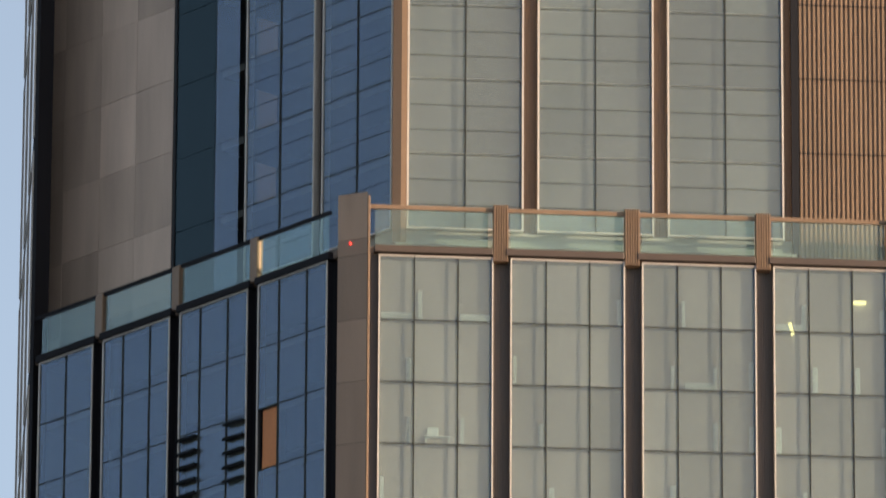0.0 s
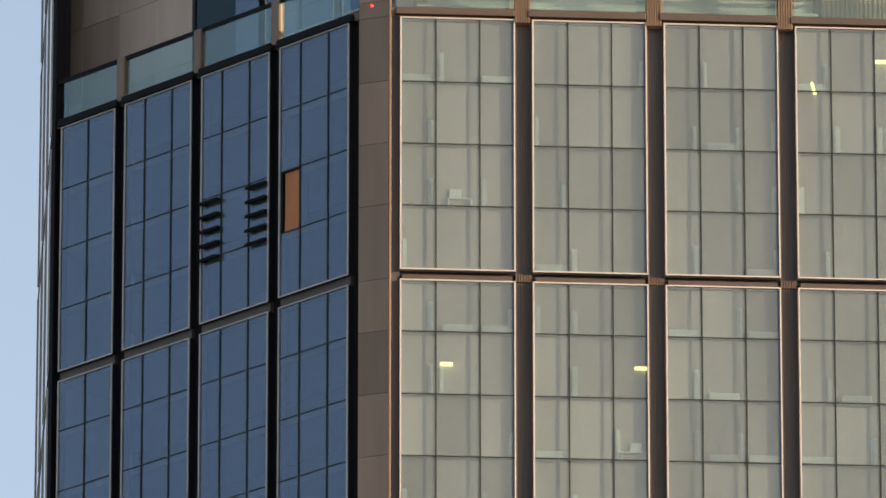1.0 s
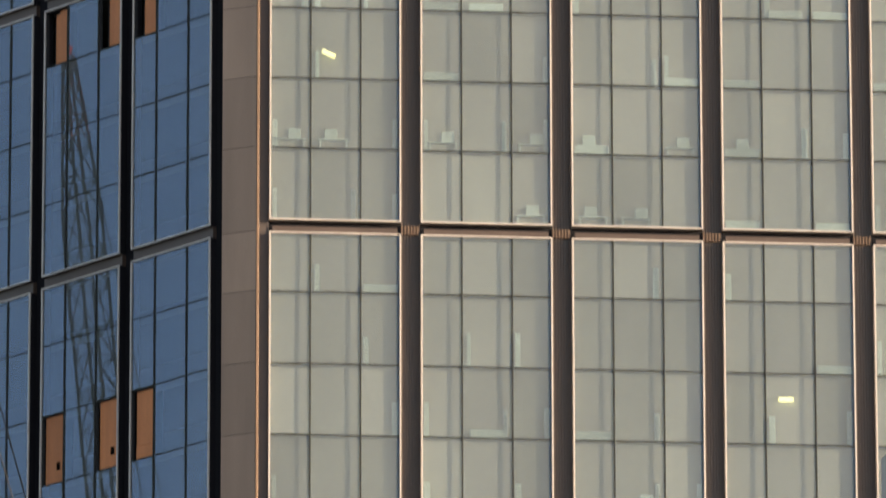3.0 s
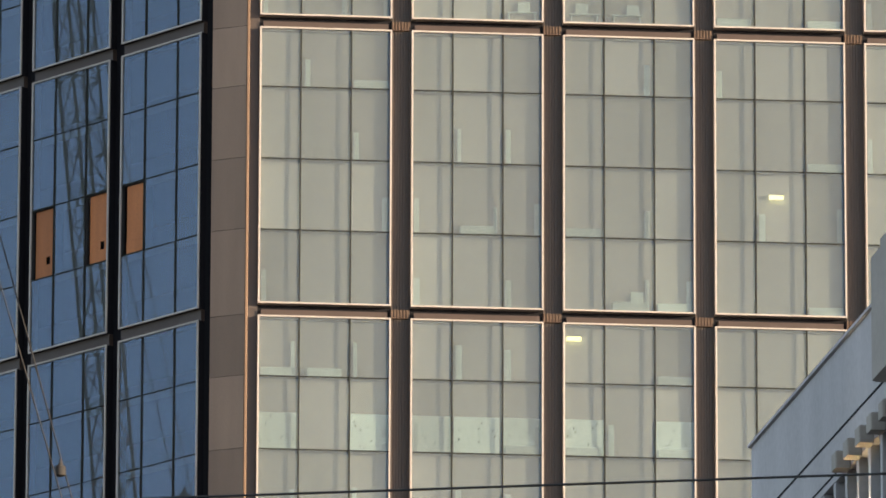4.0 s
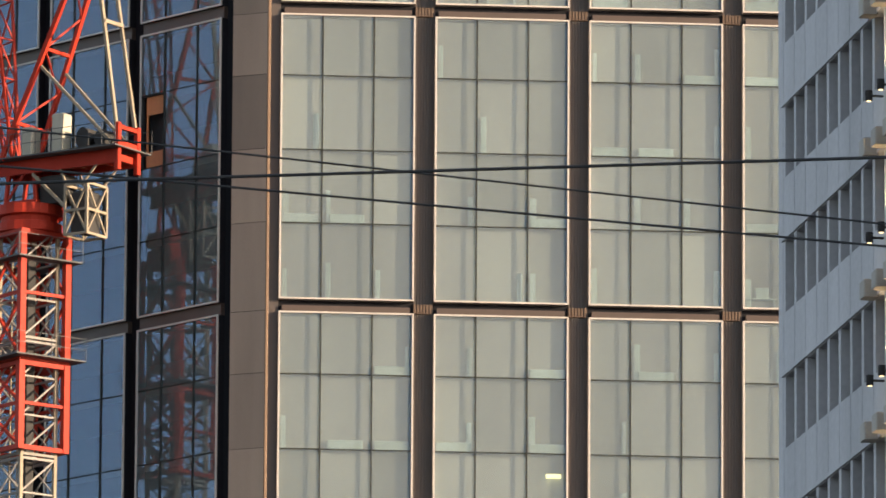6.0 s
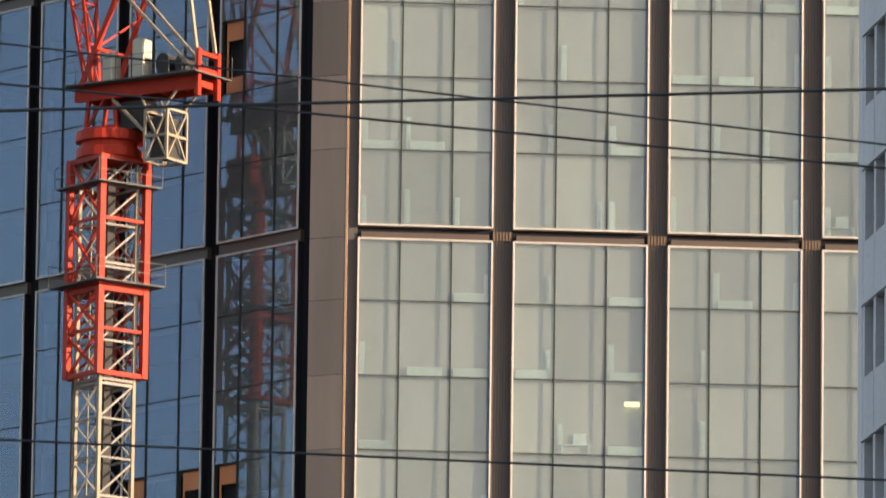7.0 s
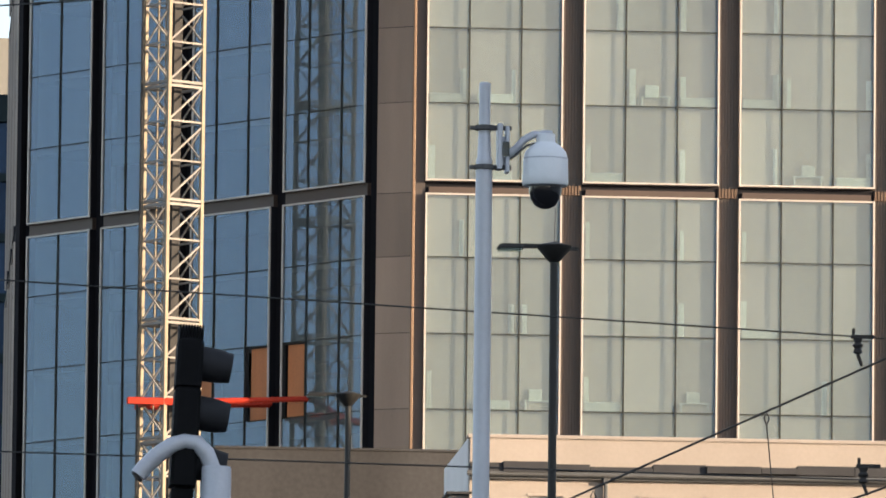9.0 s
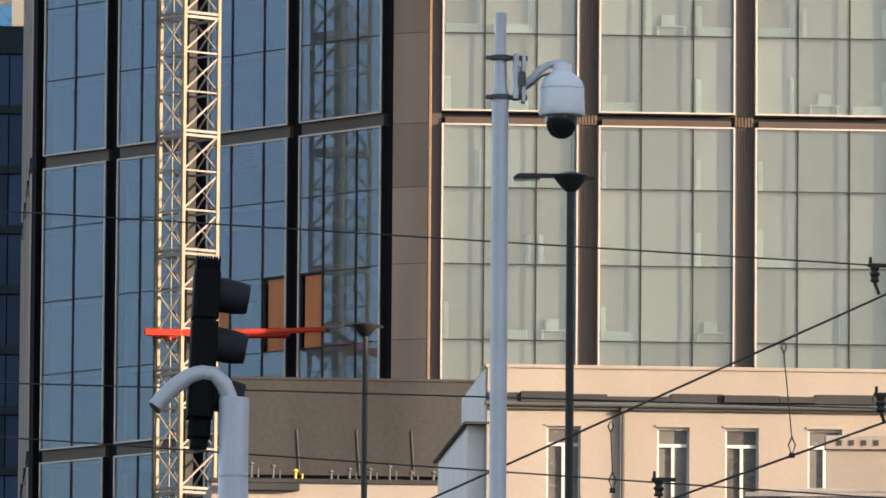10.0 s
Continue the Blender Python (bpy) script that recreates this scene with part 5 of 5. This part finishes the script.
def street_lamp(m, h, scale, label):
    lamp = thing("street_lamp", label, "street lamp", m, "street lamps")
    part("post", Shape().turned([(0.09 * scale, 0), (0.065 * scale, 2), (0.048 * scale, h - 0.1)], 14), LAMP_GREEN, lamp, "", None, True)
    part("hub", Shape().turned([(0.06, h - 0.12), (0.10, h - 0.08), (0.20, h + 0.04), (0.215, h + 0.08), (0.16, h + 0.10), (0.03, h + 0.13)], 20), LAMP_GREEN, lamp, "round black lamp hub", None, True)
    part("arm", Shape().soft(-0.66, -0.12, -0.05, 0.05, h + 0.05, h + 0.10, 0.015).soft(-0.70, -0.38, -0.13, 0.13, h + 0.035, h + 0.075, 0.02), LAMP_GREEN, lamp, "flat lamp arm")
    part("arm", Shape().soft(0.12, 0.30, -0.04, 0.04, h + 0.03, h + 0.07, 0.01), LAMP_GREEN, lamp)
    part("glass_rim", Shape().soft(-0.69, -0.40, -0.12, 0.12, h + 0.015, h + 0.034, 0.005), GLASS_BALUSTRADE, lamp)
    part("wire_tip", Shape().bar((0, 0, h + 0.12), (0.01, 0, h + 0.55), 0.006), LAMP_GREEN, lamp)
    return lamp


street_lamp(Matrix.Translation((-18.11, -288.08, 0)), 14.55, 1.0, "tall dark street lamp with flat arms")
street_lamp(Matrix.Translation((-18.21, -247.98, 0)), 16.76, 1.0, "tall dark street lamp, further down the street")

# the traffic signal seen from its side, on a bent grey pipe
sig = thing("traffic_signal", "black traffic signal with visors, edge-on, on a grey pole", "traffic light", Matrix.Translation((-25.29, -352.75, 0)))
post_m = Matrix.Translation((0.14, 0, 0))
part("pole", Shape().turned([(0.085, 0), (0.076, 0.3), (0.0745, 5.79), (0.070, 5.80), (0.066, 5.80)], 24, post_m), POLE, sig, "grey painted steel pole", None, True)
part("pole_seam", Shape().turned([(0.0745, 5.40), (0.077, 5.402), (0.077, 5.415), (0.0745, 5.417)], 24, post_m), POLE, sig, "", None, True)
bend = [Vector((0.135, 0.02, 5.70)), Vector((0.125, 0.01, 5.78)), Vector((0.09, 0, 5.865)), Vector((0.04, 0, 5.915)), Vector((-0.02, 0, 5.925)), Vector((-0.09, 0, 5.90)), Vector((-0.16, 0, 5.85)), Vector((-0.22, 0, 5.79)), Vector((-0.25, 0, 5.75))]
part("bent_arm", Shape().tube(bend, 0.042, 16), POLE, sig, "bent grey pipe arm", None, True)
part("arm_end", Shape().bar((-0.252, 0, 5.748), (-0.262, 0, 5.738), 0.036, 14), DARK_STEEL, sig)
hm = Matrix.Translation((0.0, 0.12, 0)) @ Matrix.Rotation(radians(2.5), 4, "Y")
head = part("signal_head", Shape().soft(-0.06, 0.05, -0.11, 0.13, 5.60, 5.70, 0.02), SIGNAL, sig, "black three-lamp signal head", hm @ Matrix.Translation((-0.27, 0, 0)))
part("end_cap", Shape().soft(-0.045, 0.04, -0.09, 0.11, 5.55, 5.60, 0.01), SIGNAL, head)
for k in range(3):
    part("lamp_chamber", Shape().soft(-0.07, 0.06, -0.14, 0.16, 5.70 + 0.25 * k, 5.945 + 0.25 * k, 0.018), SIGNAL, head)
for k in range(9):
    part("rib", Shape().box(-0.065 + k * 0.014, -0.057 + k * 0.014, -0.13, 0.15, 6.43, 6.505), SIGNAL, head)
for k in range(3):
    zc = 5.822 + 0.25 * k
    tip = Matrix.Translation((0.055, 0, zc + 0.005)) @ Matrix.Rotation(radians(97), 4, "Y") @ Matrix.Scale(0.82, 4, (1, 0, 0))
    v = Shape().turned([(0.100, 0), (0.108, 0), (0.103, 0.09), (0.090, 0.155), (0.083, 0.155), (0.094, 0.08)], 28, tip)
    part("visor", v, VISOR, head, "dark grey lamp visor", None, True)
    part("lens", Shape().bar((0.06, 0, zc), (0.075, 0, zc), 0.085, 18), BLACK_GLOSS, head)
blue = thing("blue_sheet", "blue sheet panel on a post beside the signal", "panel", Matrix.Translation((-25.9, -340.0, 0)))
part("panel", Shape().soft(-0.12, 0.12, -0.03, 0.03, 5.45, 5.62, 0.01), BLUE, blue)
part("post", Shape().bar((0.05, 0.05, 0), (0.05, 0.05, 5.6), 0.03, 8), CRANE_GREY, blue)

# ---- overhead wires ----


MAST_L, MAST_R = -39.0, -7.0


def wire(a, b, r, label="thin black overhead tram wire"):
    """A straight wire through a and b, from the mast line on one side of the street to the other."""
    a, b = Vector(a), Vector(b)
    d = (b - a) / (b.x - a.x)
    pts = [a + d * (x - a.x) for x in (MAST_L, -30.0, -24.0, -20.0, MAST_R)]
    return solid("overhead_wire", Shape().tube(pts, r, 6), WIRE, label, "wire", None, "overhead wires", "", True)


mast_mesh = Shape().turned([(0.16, 0), (0.13, 4), (0.10, 15.5), (0.02, 15.6)], 14).mesh("wire_mast", POLE, True)
for x in (MAST_L, MAST_R):
    for y in (-355.7 if x < -20 else -357.4, -345.0 if x < -20 else -347.3, -337.2 if x < -20 else -339.1, -351.5 if x < -20 else -354.4):
        solid("wire_mast", mast_mesh, POLE, "tall grey tapered steel mast carrying wires", "mast", Matrix.Translation((x, y, 0)), "wire masts")
wire((-25.54, -355.74, 11.65), (-21.33, -356.12, 11.81), 0.0062, "thick black overhead cable")
wire((-25.53, -355.74, 10.31), (-21.35, -356.12, 10.46), 0.0079, "thick black overhead cable")
wire((-25.14, -345.75, 12.70), (-19.96, -346.21, 12.15), 0.0063)
wire((-25.14, -345.75, 12.47), (-19.96, -346.21, 12.02), 0.0073)
wire((-25.39, -337.73, 11.75), (-19.45, -338.21, 11.55), 0.0087)
wire((-25.83, -337.72, 10.29), (-19.91, -338.15, 10.73), 0.0056)
wire((-25.93, -337.72, 8.43), (-20.17, -338.12, 8.11), 0.0056)
wire((-25.91, -337.72, 7.28), (-20.03, -338.14, 7.15), 0.0054)
wire((-26.02, -337.72, 6.92), (-23.02, -337.85, 6.74), 0.0054)
wire((-24.34, -352.80, 5.22), (-21.90, -353.02, 6.34), 0.0058, "sloping black tram span wire")
wire((-22.96, -352.91, 5.31), (-21.90, -353.02, 5.70), 0.0058, "sloping black tram span wire")


def dropper(p, q):
    d = thing("wire_dropper", "thin hanger with a loop between span wires", "wire hanger", Matrix.Translation(q), "wire droppers")
    v = Vector(p) - Vector(q)
    part("rod", Shape().bar((0, 0, 0.09), v - Vector((0, 0, 0.06)), 0.003, 6), WIRE, d)
    part("loop", Shape().tube([(0, 0, 0.09), (0.018, 0, 0.05), (0, 0, 0), (-0.018, 0, 0.05), (0, 0, 0.09)], 0.004, 6), WIRE, d)
    part("loop", Shape().tube([v - Vector((0, 0, 0.06)), v + Vector((0.014, 0, -0.03)), v, v + Vector((-0.014, 0, -0.03)), v - Vector((0, 0, 0.06))], 0.004, 6), WIRE, d)
    part("clip", Shape().soft(-0.014, 0.014, -0.012, 0.012, -0.014, 0.012, 0.004), DARK_STEEL, d)


dropper((-22.41, -352.96, 6.10), (-22.37, -352.97, 5.53))
dropper((-23.27, -352.88, 5.70), (-23.26, -352.88, 5.35))


def insulator(p):
    d = thing("insulator", "small dark line insulator with clamps", "insulator", Matrix.Translation(p) @ Matrix.Scale(0.72, 4), "insulators")
    part("body", Shape().turned([(0.012, -0.06), (0.035, -0.05), (0.022, -0.02), (0.04, 0.0), (0.022, 0.02), (0.035, 0.05), (0.012, 0.06)], 12), DARK_STEEL, d, "", None, True)
    part("clamp", Shape().soft(-0.05, 0.12, -0.02, 0.02, 0.05, 0.075, 0.006), DARK_STEEL, d)
    part("stem", Shape().bar((0.0, 0, -0.06), (0.03, 0, -0.14), 0.012, 6), DARK_STEEL, d)
    part("lug", Shape().soft(-0.04, -0.02, -0.015, 0.015, 0.076, 0.12, 0.004), DARK_STEEL, d)


insulator((-21.96, -353.01, 6.44))
insulator((-21.93, -353.02, 5.79))
insulator((-23.03, -352.90, 5.36))
